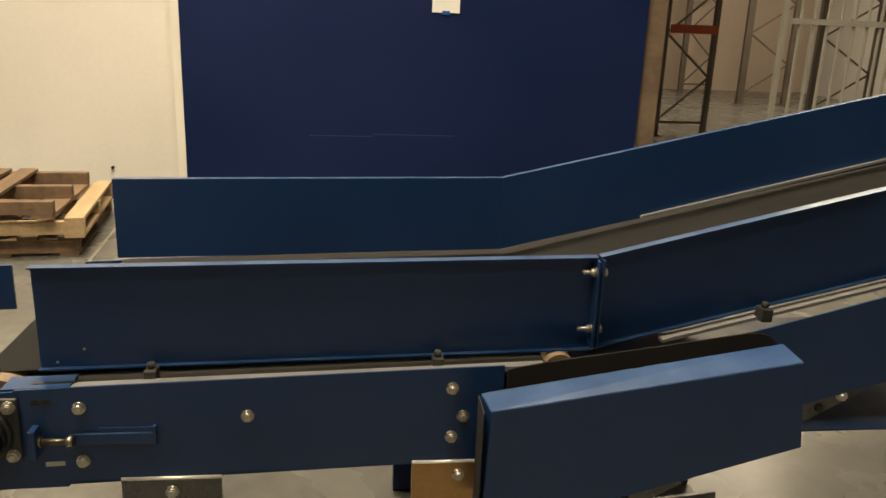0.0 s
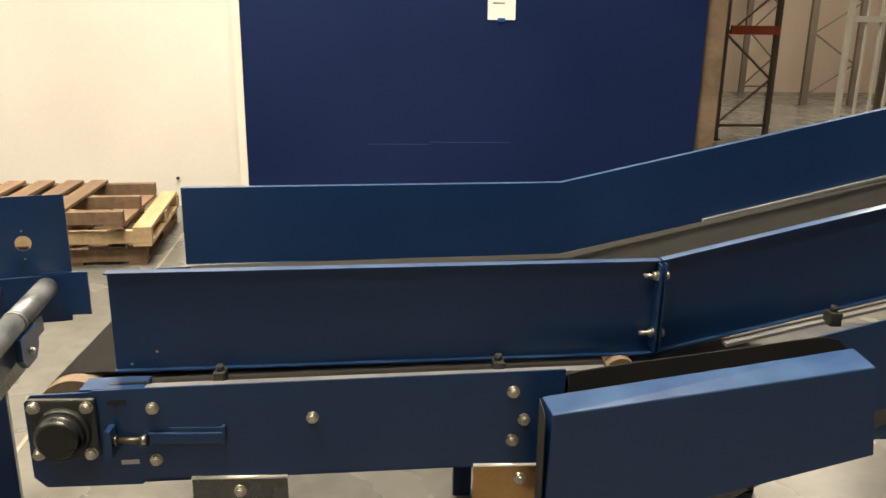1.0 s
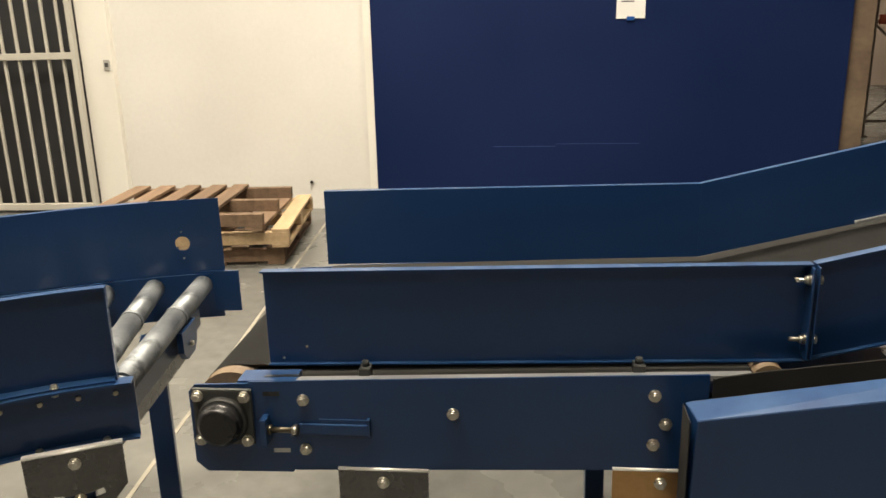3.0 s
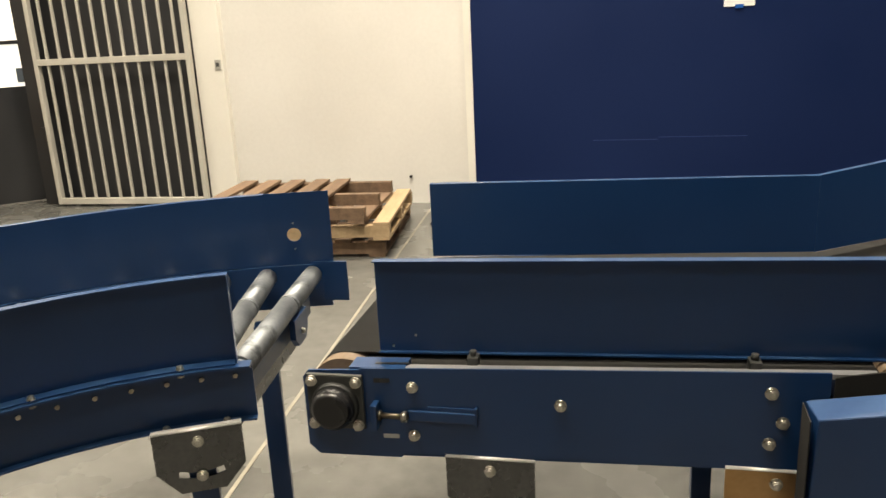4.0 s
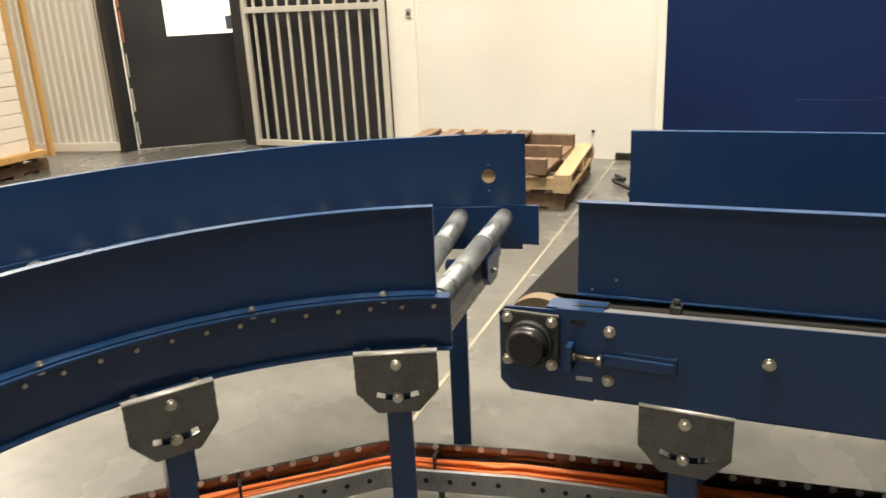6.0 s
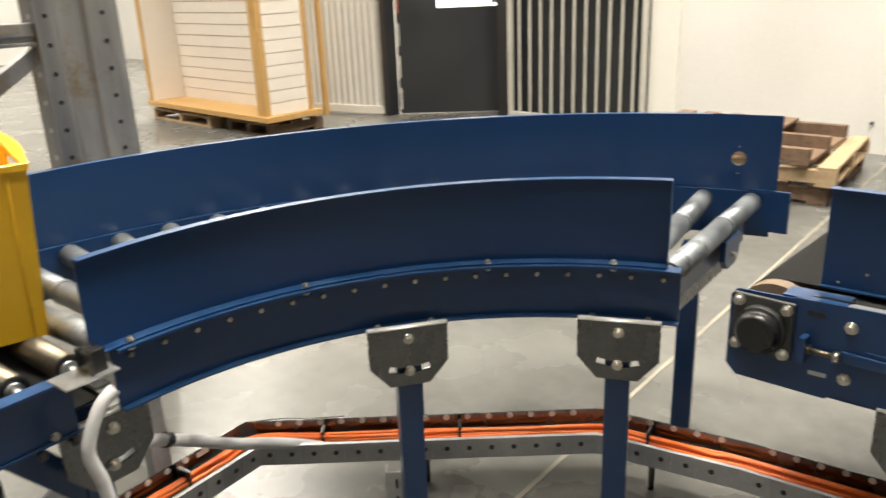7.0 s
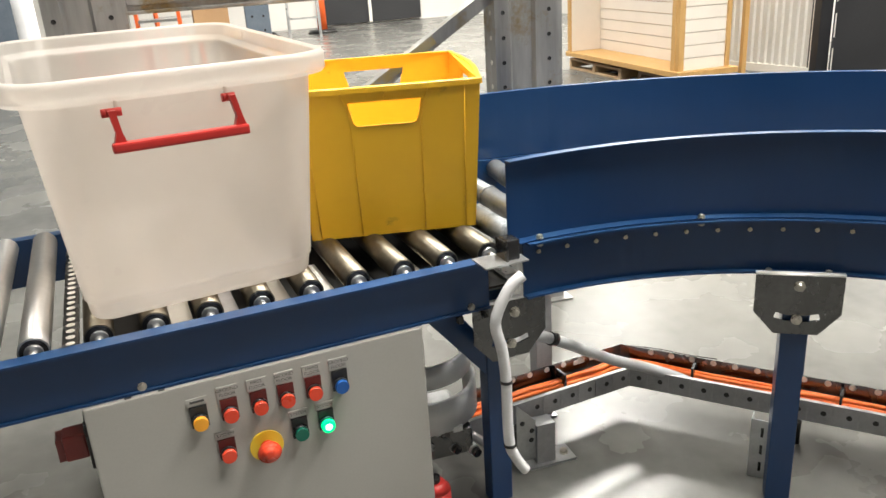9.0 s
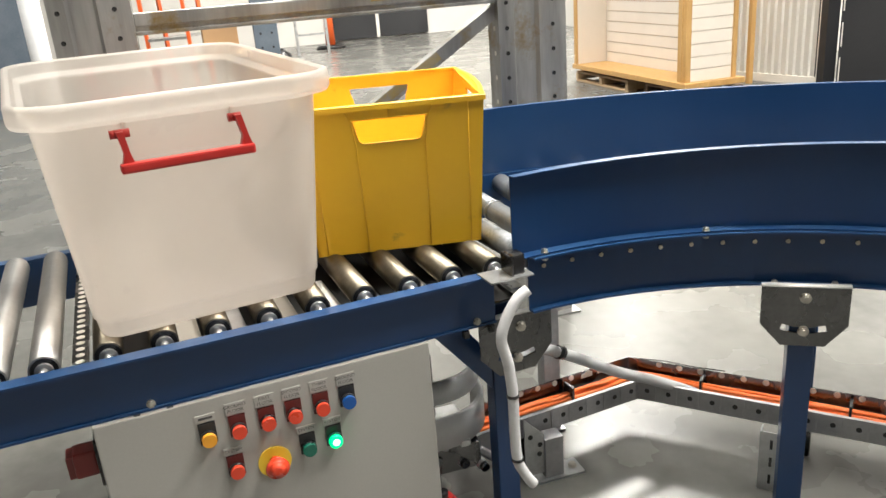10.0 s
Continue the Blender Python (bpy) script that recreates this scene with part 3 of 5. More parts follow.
def support(parent, m, mat, leg_top, depth=0.04, width=0.05):
    """A hanger plate with its bolts and the square leg under it. m: the middle of the plate's top edge, looking along +y."""
    h = copy_part("hanger_plate", HANGERS[mat.name], parent, m, "bare steel hanger plate")
    copy_part("fold", FOLD, h, Matrix.Identity(4), "folded edge with its highlight put into pale steel")
    copy_part("bolt", BOLT_M12, h, pose(0, 0, -0.026))
    copy_part("bolt", BOLT_M12, h, pose(0, 0, -0.097))
    key = round(leg_top, 3)
    if key not in LEG:
        bm = B()
        box(bm, -width / 2, width / 2, 0.008, 0.008 + depth, 0.0, leg_top, bev=0.003)
        LEG[key] = mesh_of(bm, BLUE, "leg")
    p = m.translation
    copy_part("leg", LEG[key], parent, Matrix.Translation((p.x, p.y, 0)) @ m.to_3x3().to_4x4())


support(belt_conveyor, pose(-0.225 - OX, -0.004, 0.482), GALV_DULL, 0.44)
support(belt_conveyor, pose(-0.34 - OX, 0.710, 0.482, 0, 0, 180), GALV_DULL, 0.44)
support(belt_conveyor, pose(0.258 - OX, -0.004, 0.498), GOLD, 0.44)
support(belt_conveyor, pose(0.215 - OX, 0.710, 0.498, 0, 0, 180), GOLD, 0.44)
part("cross_bar", box(B(), 0.335, 0.375, 0.05, 0.66, 0.30, 0.34), BLUE, belt_conveyor)

# ---- roller curve ----
CX, CY = -0.41, -0.776
A0, A1 = math.radians(108.6), math.radians(186.0)
B0, B1 = math.radians(103.4), math.radians(186.5)  # the outer rail
roller_curve = thing("roller_curve", pose(CX, CY, 0), "dark blue curved roller conveyor with tall side guards", "conveyor")


RI, RO = 0.826, 1.436
G0, G1 = math.radians(110.5), math.radians(188.0)


def ring_bar(prof, a0, a1, rise=0.0, n=44):
    """A bent bar: an outline in r and z; what lies above 0.7 m rises towards the belt."""
    bm = B()
    rows = []
    for i, a in enumerate(np.linspace(a0, a1, n)):
        c, s, u = math.cos(a), math.sin(a), rise * (1 - i / (n - 1))
        rows.append([bm.verts.new((r * c, r * s, z + (u if z > 0.7 else 0))) for r, z in prof])
    k = len(prof)
    for p, q in zip(rows, rows[1:]):
        for i in range(k):
            bm.faces.new((p[i], p[(i + 1) % k], q[(i + 1) % k], q[i]))
    bm.faces.new(rows[0][::-1])
    bm.faces.new(rows[-1])
    return bm


def c_outline(r, s):
    """A channel whose flanges reach s * 30 mm from the web at r."""
    return [(r, 0.530), (r + s * 0.019, 0.530), (r + s * 0.019, 0.534), (r + s * 0.004, 0.534), (r + s * 0.004, 0.642), (r + s * 0.030, 0.642), (r + s * 0.030, 0.646), (r, 0.646)]


def z_outline(r, s, foot, lip, top):
    """A guard sheet at r with a foot and a lip reaching to the side s."""
    t = 0.0025
    return [(r, 0.6475), (r + s * foot, 0.6475), (r + s * foot, 0.650), (r + s * t, 0.650), (r + s * t, top - t), (r + s * lip, top - t), (r + s * lip, top), (r, top)]


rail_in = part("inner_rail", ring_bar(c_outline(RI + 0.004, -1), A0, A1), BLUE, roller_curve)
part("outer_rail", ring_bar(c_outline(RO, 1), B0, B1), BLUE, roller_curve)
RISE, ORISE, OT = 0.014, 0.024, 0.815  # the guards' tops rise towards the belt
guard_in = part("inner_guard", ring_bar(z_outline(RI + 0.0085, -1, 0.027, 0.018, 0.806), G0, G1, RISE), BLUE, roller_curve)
bm = B()
box(bm, RI - 0.0115, RI + 0.0085, -0.0025, 0.0, 0.6475, 0.806 + RISE - 0.0002)
part("end_flange", bm, BLUE, guard_in, "", pose(0, 0, 0, 0, 0, math.degrees(G0)))
AH = math.radians(109.6)
OG = math.radians(103.0)
part("outer_guard", ring_bar(z_outline(RO + 0.008, 1, 0.032, 0.018, OT), AH, G1, ORISE * 0.93), BLUE, roller_curve)
pa = Vector(((RO + 0.0079) * math.cos(AH), (RO + 0.0079) * math.sin(AH), 0.6465))
pb = Vector(((RO + 0.0079) * math.cos(OG), (RO + 0.0079) * math.sin(OG), 0.6465))
hw = (pb - pa).length
hm = Matrix.Translation(pa) @ pose(0, 0, 0, 0, 0, math.degrees(math.atan2(pb.y - pa.y, pb.x - pa.x)))
guard_end = part("guard_end", holed_plate(B(), hw, OT - 0.6465 + ORISE, hw * 0.42, 0.0815, 0.018, 0, 0.0025, hm), BLUE, roller_curve, "blue guard end plate with a round sensor hole")
for hz in (0.044, 0.112):
    copy_part("rivet", AXLE_END, guard_end, hm @ pose(hw * 0.42, -0.001, hz) @ Matrix.Scale(0.4, 4))

# rollers on their axles, a little askew towards the belt
bm = B()
RL = RO - RI
cyl(bm, (0.028, 0, 0), (0.37, 0, 0), 0.0245, 22)
cyl(bm, (0.372, 0, 0), (RL - 0.004, 0, 0), 0.0245, 22)
cyl(bm, (0.364, 0, 0), (0.376, 0, 0), 0.0265, 22)
cyl(bm, (0.003, 0, 0), (0.030, 0, 0), 0.006, 10)
cyl(bm, (0.020, 0, 0), (0.029, 0, 0), 0.019, 18)
CURVE_ROLLER = mesh_of(bm, ROLLER, "roller")
NR = 18
for k in range(NR):
    a = math.radians(110.85 + 4.29 * k)
    b = B0 + 0.030 + (B1 - B0 - 0.05) * k / (NR - 1)
    p, q = Vector((RI * math.cos(a), RI * math.sin(a), 0.622)), Vector((RO * math.cos(b), RO * math.sin(b), 0.622))
    turn = Matrix.Translation(p) @ pose(0, 0, 0, 0, 0, math.degrees(math.atan2(q.y - p.y, q.x - p.x)))
    copy_part("roller", CURVE_ROLLER, roller_curve, turn)
    copy_part("axle_end", AXLE_END, rail_in, Matrix.Translation(p) @ pose(0, 0, -0.0028, 0, 0, math.degrees(a) - 90) @ Matrix.Scale(0.78, 4))
for deg in (117.5, 134.9, 160.6, 184.0):
    a = math.radians(deg)
    turn = pose(0, 0, 0, 0, 0, math.degrees(a))
    copy_part("bolt", BOLT_M8, guard_in, turn @ pose(RI - 0.014, 0, 0.650, -90, 0, 0))
    copy_part("bolt", BOLT_M8, guard_in, turn @ pose(RI - 0.014, 0, 0.642, 90, 0, 0))
# supports under the inner and the outer rail
for deg, leg in ((116.4, 0.47), (147.1, 0.47)):
    a = math.radians(deg)
    r = RI - 0.040
    m = pose(r * math.cos(a), r * math.sin(a), 0.541, 0, 0, deg - 90)
    support(roller_curve, m, GALV_DULL, leg)
    for s in (-0.055, 0.055):
        copy_part("bolt", BOLT_M8, rail_in, m @ pose(s, 0.028, -0.009, -90, 0, 0))
for deg in (110.4, 142.5):
    a = math.radians(deg)
    r = RO + 0.012
    bm = B()
    box(bm, -0.025, 0.025, -0.02, 0.02, 0.0, 0.53, bev=0.003)
    part("leg", bm, BLUE, roller_curve, m=pose((RO - 0.10) * math.cos(a), (RO - 0.10) * math.sin(a), 0, 0, 0, deg - 90))
# end of the curve: angle across, end plate of the outer rail, bearing block
ea = Vector((RI * math.cos(A0), RI * math.sin(A0), 0))
eb = Vector((RO * math.cos(B0), RO * math.sin(B0), 0))
em = Matrix.Translation(ea) @ pose(0, 0, 0, 0, 0, math.degrees(math.atan2(eb.y - ea.y, eb.x - ea.x)))
bm = B()
box(bm, 0.0, 0.50, 0.058, 0.062, 0.482, 0.535)
box(bm, 0.0, 0.50, 0.062, 0.095, 0.531, 0.535)
part("cross_angle", bm, GALV_DULL, roller_curve, "bare steel angle across the rails", em)
part("end_plate", box(B(), RL + 0.005, RL + 0.012, -0.045, 0.08, 0.545, 0.652), BLUE, roller_curve, "", em)
part("cross_bar", box(B(), 0.0, 0.52, 0.034, 0.040, 0.545, 0.590), BLUE, roller_curve, "", em)
bm = B()
plate(bm, [(0.315, 0.602), (0.415, 0.602), (0.415, 0.555), (0.392, 0.532), (0.338, 0.532), (0.315, 0.555)], 0.012, 0.026)
part("bracket", bm, BLUE, roller_curve, "", em)
copy_part("bolt", BOLT_M8, roller_curve, em @ pose(0.365, 0.012, 0.560))

# ---- straight roller conveyor ----
SD = 5.0
roller_bed = thing("roller_conveyor", pose(-1.217, -0.93, 0, 0, 0, 180 + SD - 90), "dark blue straight roller conveyor with worn zinc rollers", "conveyor")
# local x runs towards the curve, local y towards the far rail


def channel(bm, x0, x1, y, s, up=0.0):
    """A channel open to the outside, its upper flange reaching out to y over the web."""
    w = y + s * 0.026
    o = [(y + s * 0.020, 0.513), (w + s * 0.004, 0.513), (w + s * 0.004, 0.620), (y, 0.620), (y, 0.616), (w, 0.616), (w, 0.517), (y + s * 0.020, 0.517)]
    o = [(a, z + up) for a, z in o]
    return loft_x(bm, o, o, x0, x1)


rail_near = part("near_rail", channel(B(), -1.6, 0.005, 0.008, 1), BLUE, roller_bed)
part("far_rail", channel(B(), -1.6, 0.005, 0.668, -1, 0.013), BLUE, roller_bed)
bm = B()
cyl(bm, (0, 0.062, 0), (0, 0.42, 0), 0.024, 22)
cyl(bm, (0, 0.428, 0), (0, 0.622, 0), 0.024, 22)
cyl(bm, (0, 0.419, 0), (0, 0.429, 0), 0.0262, 22)
ROLLER_TUBE = mesh_of(bm, ROLLER_WORN, "roller")
ROLLER_BRIGHT = mesh_of(cyl(B(), (0, 0.062, 0), (0, 0.622, 0), 0.0245, 28), ROLLER_SHINY, "roller")
bm = B()
cyl(bm, (0, 0.0605, 0), (0, 0.064, 0), 0.0215, 20)
ROLLER_CUP = mesh_of(bm, BLACK, "end_cup")
bm = B()
cyl(bm, (0, 0.0385, 0), (0, 0.062, 0), 0.0075, 10)
cyl(bm, (0, 0.054, 0), (0, 0.0600, 0), 0.0145, 16)
ROLLER_AXLE = mesh_of(bm, GALV, "axle")
for s in [0.02 - 0.0885 * i for i in range(9)] + [-0.785, -0.862, -0.95, -1.04, -1.13, -1.22, -1.31, -1.40]:
    r = copy_part("roller", ROLLER_TUBE if s > -0.72 else ROLLER_BRIGHT, roller_bed, pose(s, 0, 0.6115, 1.15))
    copy_part("end_cup", ROLLER_CUP, r, Matrix.Identity(4))
    copy_part("axle", ROLLER_AXLE, r, Matrix.Identity(4))
for s in (0.065, -0.2, -0.465):
    bm = B()
    box(bm, s - 0.014, s + 0.014, 0.05, 0.64, 0.560, 0.566)
    part("cross_strip", bm, GALV, roller_bed, "bare steel strip under the rollers", Matrix.Identity(4))
for s in (-0.11, -0.29, -0.375, -0.555):
    part("white_pad", box(B(), s - 0.020, s + 0.020, 0.08, 0.30, 0.560, 0.572), TRIM, roller_bed, "white plastic pad")
# added black sheet, stands in for the shade between the rollers
part("gap_shade", box(B(), -0.715, 0.06, 0.045, 0.622, 0.546, 0.550), BELT, roller_bed, "black sheet added as shade in the gaps between rollers")
# perforated strip between the two roller groups
strip = part("perforated_strip", box(B(), -0.748, -0.722, 0.045, 0.62, 0.590, 0.598), GALV_DULL, roller_bed)
HOLE = mesh_of(cyl(B(), (0, 0, 0), (0, 0, 0.0008), 0.0075, 12), TRIM, "hole")
for i in range(20):
    copy_part("hole", HOLE, strip, pose(-0.735, 0.07 + 0.027 * i, 0.5985))
for s in (-0.64, -0.035):
    copy_part("bolt", BOLT_M12, rail_near, pose(s, 0.034, 0.523) @ Matrix.Scale(0.7, 4))
for s in (-0.665, -0.612, -0.062, -0.008):
    part("clip", box(B(), s - 0.006, s + 0.006, 0.022, 0.036, 0.497, 0.5125, bev=0.002), BLACK, rail_near, "black clip under the rail")
# blue legs at the joint with the curve
bm = B()
box(bm, -0.025, 0.025, 0.06, 0.10, 0.0, 0.52, bev=0.003)
part("leg", bm, BLUE, roller_bed, "", pose(0.045, 0.03, 0))
bm = B()
box(bm, -0.025, 0.025, 0.06, 0.10, 0.0, 0.52, bev=0.003)
part("leg", bm, BLUE, roller_bed, "", pose(0.02, 0.53, 0))
bm = B()
box(bm, -1.45, -1.40, 0.03, 0.07, 0.0, 0.52)
part("leg", bm, BLUE, roller_bed)
bm = B()
box(bm, -1.45, -1.40, 0.62, 0.66, 0.0, 0.52)
part("leg", bm, BLUE, roller_bed)
bm = B()
plate(bm, [(-0.135, 0.52), (-0.065, 0.52), (0.015, 0.415), (0.015, 0.335)], 0.085, 0.115)
part("knee_brace", bm, BLUE, roller_bed)
h = copy_part("hanger_plate", HANGERS[GALV_DULL.name], roller_bed, pose(0.053, 0.042, 0.516), "bright steel hanger plate")
copy_part("fold", FOLD, h, Matrix.Identity(4), "folded edge with its highlight put into pale steel")
copy_part("bolt", BOLT_M12, h, pose(0.01, 0, -0.03))
copy_part("bolt", BOLT_M12, h, pose(0.0, 0, -0.097))

# sensor on its bracket with a grey conduit
sensor = thing("photo_sensor", pose(-1.217, -0.93, 0.62, 0, 0, 180 + SD - 90), "black photo sensor on a folded steel bracket", "sensor")
part("bracket", box(B(), -0.030, 0.060, -0.03, 0.030, 0.0, 0.003), GALV, sensor, "folded bare steel bracket")
bm = B()
box(bm, 0.018, 0.022, -0.022, 0.024, 0.003, 0.040)
part("bracket_wall", bm, GALV_DULL, sensor)
part("housing", box(B(), 0.022, 0.048, -0.018, 0.020, 0.003, 0.042, bev=0.003), BLACK, sensor)
copy_part("bolt", BOLT_M8, sensor, pose(0.035, -0.01, -0.002, 90, 0, 0))
conduit = thing("flexible_conduit", pose(-1.2, -0.91, 0), "light grey flexible conduit hanging down beside the leg", "conduit")
pts = smooth_path([(0.034, 0.017, 0.606), (0.034, -0.008, 0.588), (0.034, -0.032, 0.548), (0.034, -0.040, 0.512), (0.034, -0.029, 0.462), (0.034, -0.023, 0.394), (0.034, -0.023, 0.319), (0.034, -0.020, 0.251), (0.034, -0.006, 0.213), (0.034, 0.012, 0.183)], 8)
part("hose", tube(B(), pts, 0.0108, 14), CONDUIT_WHITE, conduit)
part("dark_end", cyl(B(), pts[0], pts[0] + (pts[0] - pts[1]).normalized() * 0.0006, 0.0086, 16), BLACK, conduit, "dark open end of the conduit")
for ty, tz in ((-0.023, 0.394), (-0.020, 0.251)):
    part("cable_tie", cyl(B(), (0.034, ty, tz - 0.003), (0.034, ty, tz + 0.003), 0.0124, 14), BLACK, conduit)

# ---- control cabinet under the straight bed ----
panel = thing("control_cabinet", pose(-1.217, -0.93, 0, 0, 0, 180 + SD - 90), "light grey steel control cabinet with push buttons", "cabinet")
part("body", box(B(), -0.735, -0.143, 0.020, 0.300, 0.03, 0.512, bev=0.003), CABINET, panel)
part("plinth", box(B(), -0.725, -0.160, 0.030, 0.290, 0.0, 0.031), BLACK, panel)


def text_mesh(words, size, mat):
    cu = bpy.data.curves.new("words", "FONT")
    cu.body, cu.size, cu.align_x, cu.align_y = words, size, "CENTER", "CENTER"
    ob = bpy.data.objects.new("words", cu)
    scene.collection.objects.link(ob)
    dg = bpy.context.evaluated_depsgraph_get()
    me = bpy.data.meshes.new_from_object(ob.evaluated_get(dg))
    bpy.data.objects.remove(ob)
    me.materials.clear()
    me.materials.append(mat)
    return me


def push_button(x, z, mat, words, plate_mat):
    """A round button on its legend plate, with a small label card above. Local to the cabinet."""
    p = part("legend_plate", box(B(), x - 0.0145, x + 0.0145, 0.017, 0.0205, z - 0.016, z + 0.024), plate_mat, panel)
    bm = B()
    cyl(bm, (x, 0.017, z - 0.004), (x, 0.010, z - 0.004), 0.0140, 24)
    part("bezel", bm, BLACK if mat is not GREEN_LIT else GREEN_BTN, p)
    bm = B()
    cyl(bm, (x, 0.012, z - 0.004), (x, 0.002, z - 0.004), 0.0130, 24, 0.0124)
    part("button", bm, mat, p)
    if mat is GREEN_LIT:
        part("lamp", cyl(B(), (x, 0.0022, z - 0.004), (x, 0.0012, z - 0.004), 0.0065, 20), GREEN_CORE, p, "bright lamp in the button")
    if words:
        k = len(words)
        hgt = 0.009 * k + 0.004
        zc = z + 0.027 + hgt / 2
        card = part("label_card", box(B(), x - 0.017, x + 0.017, 0.0182, 0.0205, zc - hgt / 2, zc + hgt / 2), LABEL, p)
        for i, w in enumerate(words):
            if w == "-":
                part("printed_bar", box(B(), x - 0.012, x + 0.012, 0.0176, 0.0183, zc - 0.002, zc + 0.002), INK, card)
                continue
            copy_part("lettering", text_mesh(w, 0.0088, INK), card, pose(x, 0.0176, zc + (k - 1 - 2 * i) * 0.0046, 90, 0, 0))


def at_face(y_true):
    """Along the cabinet's face: local x from the true y."""
    return (y_true + 0.930) / math.cos(radians(SD))


BTN_Z = 0.445
for yb, mat, words in ((-1.489, AMBER, ["-"]), (-1.438, RED_BTN, ["GROUND", "FLOOR"]), (-1.387, RED_BTN, ["FIRST", "FLOOR"]),
                       (-1.339, RED_BTN, ["SECOND", "FLOOR"]), (-1.289, RED_BTN, ["THIRD", "FLOOR"]), (-1.240, BLUE_BTN, ["GROUND", "FLOOR"])):
    push_button(at_face(yb), BTN_Z, mat, words, LEGEND if mat is RED_BTN else BLACK)
push_button(at_face(-1.453), 0.368, RED_BTN, ["SYSTEM"], LEGEND)
push_button(at_face(-1.323), 0.371, GREEN_BTN, ["SYSTEM"], BLACK)
push_button(at_face(-1.274), 0.373, GREEN_LIT, ["SYSTEM"], BLACK)
ex, ez = at_face(-1.386), 0.357
stop = part("emergency_stop", cyl(B(), (ex, 0.0205, ez), (ex, 0.016, ez), 0.030, 36), YELLOW_DISC, panel, "red mushroom emergency stop on a yellow disc")
bm = B()
cyl(bm, (ex, 0.018, ez), (ex, 0.000, ez), 0.012, 20)
cyl(bm, (ex, 0.000, ez), (ex, -0.007, ez), 0.019, 28, 0.0215)
cyl(bm, (ex, -0.007, ez), (ex, -0.014, ez), 0.0215, 28, 0.0165)
cyl(bm, (ex, -0.014, ez), (ex, -0.017, ez), 0.0165, 28, 0.006)
part("mushroom_head", bm, RED_BTN, stop)
# isolator on the end of the cabinet
iso = part("isolator", box(B(), -0.741, -0.735, 0.032, 0.100, 0.395, 0.478, bev=0.002), BLACK, panel)
part("isolator_handle", box(B(), -0.778, -0.741, 0.044, 0.084, 0.412, 0.458, bev=0.004), ISOLATOR_RED, iso, "red rotary isolator handle")
bm = B()
box(bm, -0.788, -0.7775, 0.046, 0.082, 0.415, 0.455)
part("isolator_grip", bm, LEGEND, iso)

# ---- cable tray with orange cables ----
tray_pts = [(-1.44, -1.15, 0.10), (-1.50, -0.80, 0.10), (-1.545, -0.445, 0.10), (-0.925, 0.135, 0.10), (-0.60, 0.215, 0.10), (0.95, 0.44, 0.10)]
tray = thing("cable_tray", pose(-0.925, 0.135, 0), "galvanised cable tray carrying orange cables near the floor", "cable tray")
loc = [Vector(p) - Vector((-0.925, 0.135, 0)) for p in tray_pts]
TW, TH = 0.058, 0.052
bm = B()
sweep(bm, loc, [(-TW, 0), (TW, 0), (TW, TH), (TW - 0.010, TH), (TW - 0.010, TH - 0.002), (TW - 0.002, TH - 0.002), (TW - 0.002, 0.002), (-TW, 0.002)])
part("tray", bm, TRAY, tray)
# back flange of the same tray, darkened in colour for its dark reflections
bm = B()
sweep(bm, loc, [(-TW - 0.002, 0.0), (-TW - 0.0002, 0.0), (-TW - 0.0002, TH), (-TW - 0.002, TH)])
part("back_flange", bm, GALV_DULL, tray, "back flange, its dark reflections put into a darker steel")
SLOT_HOLE = mesh_of(cyl(B(), (0, -0.0006, 0), (0, 0.0006, 0), 0.0062, 12), BLACK, "hole")
WHITE_HOLE = mesh_of(cyl(B(), (0, -0.0006, 0), (0, 0.0006, 0), 0.0078, 10), TRIM, "hole")
FLOOR_SLOT = mesh_of(box(B(), -0.010, 0.010, -0.0028, 0.0028, 0, 0.0006), GALV_DULL, "slot")
RIB = mesh_of(box(B(), -0.002, 0.002, -0.0015, 0.0005, -0.022, 0.022), TRAY, "rib")
tray_body = bpy.data.objects["tray"]
for a, b in zip(loc[1:], loc[2:]):
    d = (b - a)
    ang = math.degrees(math.atan2(d.y, d.x))
    side = Vector((d.y, -d.x, 0)).normalized()
    k = int(d.length / 0.05)
    for i in range(1, k):
        p = a + d * (i / k)
        q = p + side * (TW + 0.0005)
        copy_part("hole", SLOT_HOLE, tray_body, pose(q.x, q.y, 0.128, 0, 0, ang))
        q = p - side * (TW - 0.0005)
        copy_part("hole", WHITE_HOLE, tray_body, pose(q.x, q.y, 0.1435, 0, 0, ang))
        q = p + d * (0.36 / k) + side * (TW + 0.0003)
        copy_part("rib", RIB, tray_body, pose(q.x, q.y, 0.126, 0, 0, ang))
        for w_ in (0.012, 0.034):
            q = p + side * w_
            copy_part("slot", FLOOR_SLOT, tray_body, pose(q.x, q.y, 0.1022, 0, 0, ang))
random.seed(4)
for c in range(5):
    pts = []
    for a, b in zip(loc, loc[1:]):
        for i in range(5):
            p = a + (b - a) * (i / 5)
            s = Vector(((b - a).y, -(b - a).x, 0)).normalized()
            off = -0.038 + 0.0095 * (c % 3) + random.uniform(-0.004, 0.005)
            pts.append(p + s * off + Vector((0, 0, 0.0085 + 0.0095 * (c // 3) + random.uniform(0, 0.004))))
    part("cable", tube(B(), smooth_path(pts, 4), 0.0055, 8), ORANGE_CABLE, tray, "orange power cable")
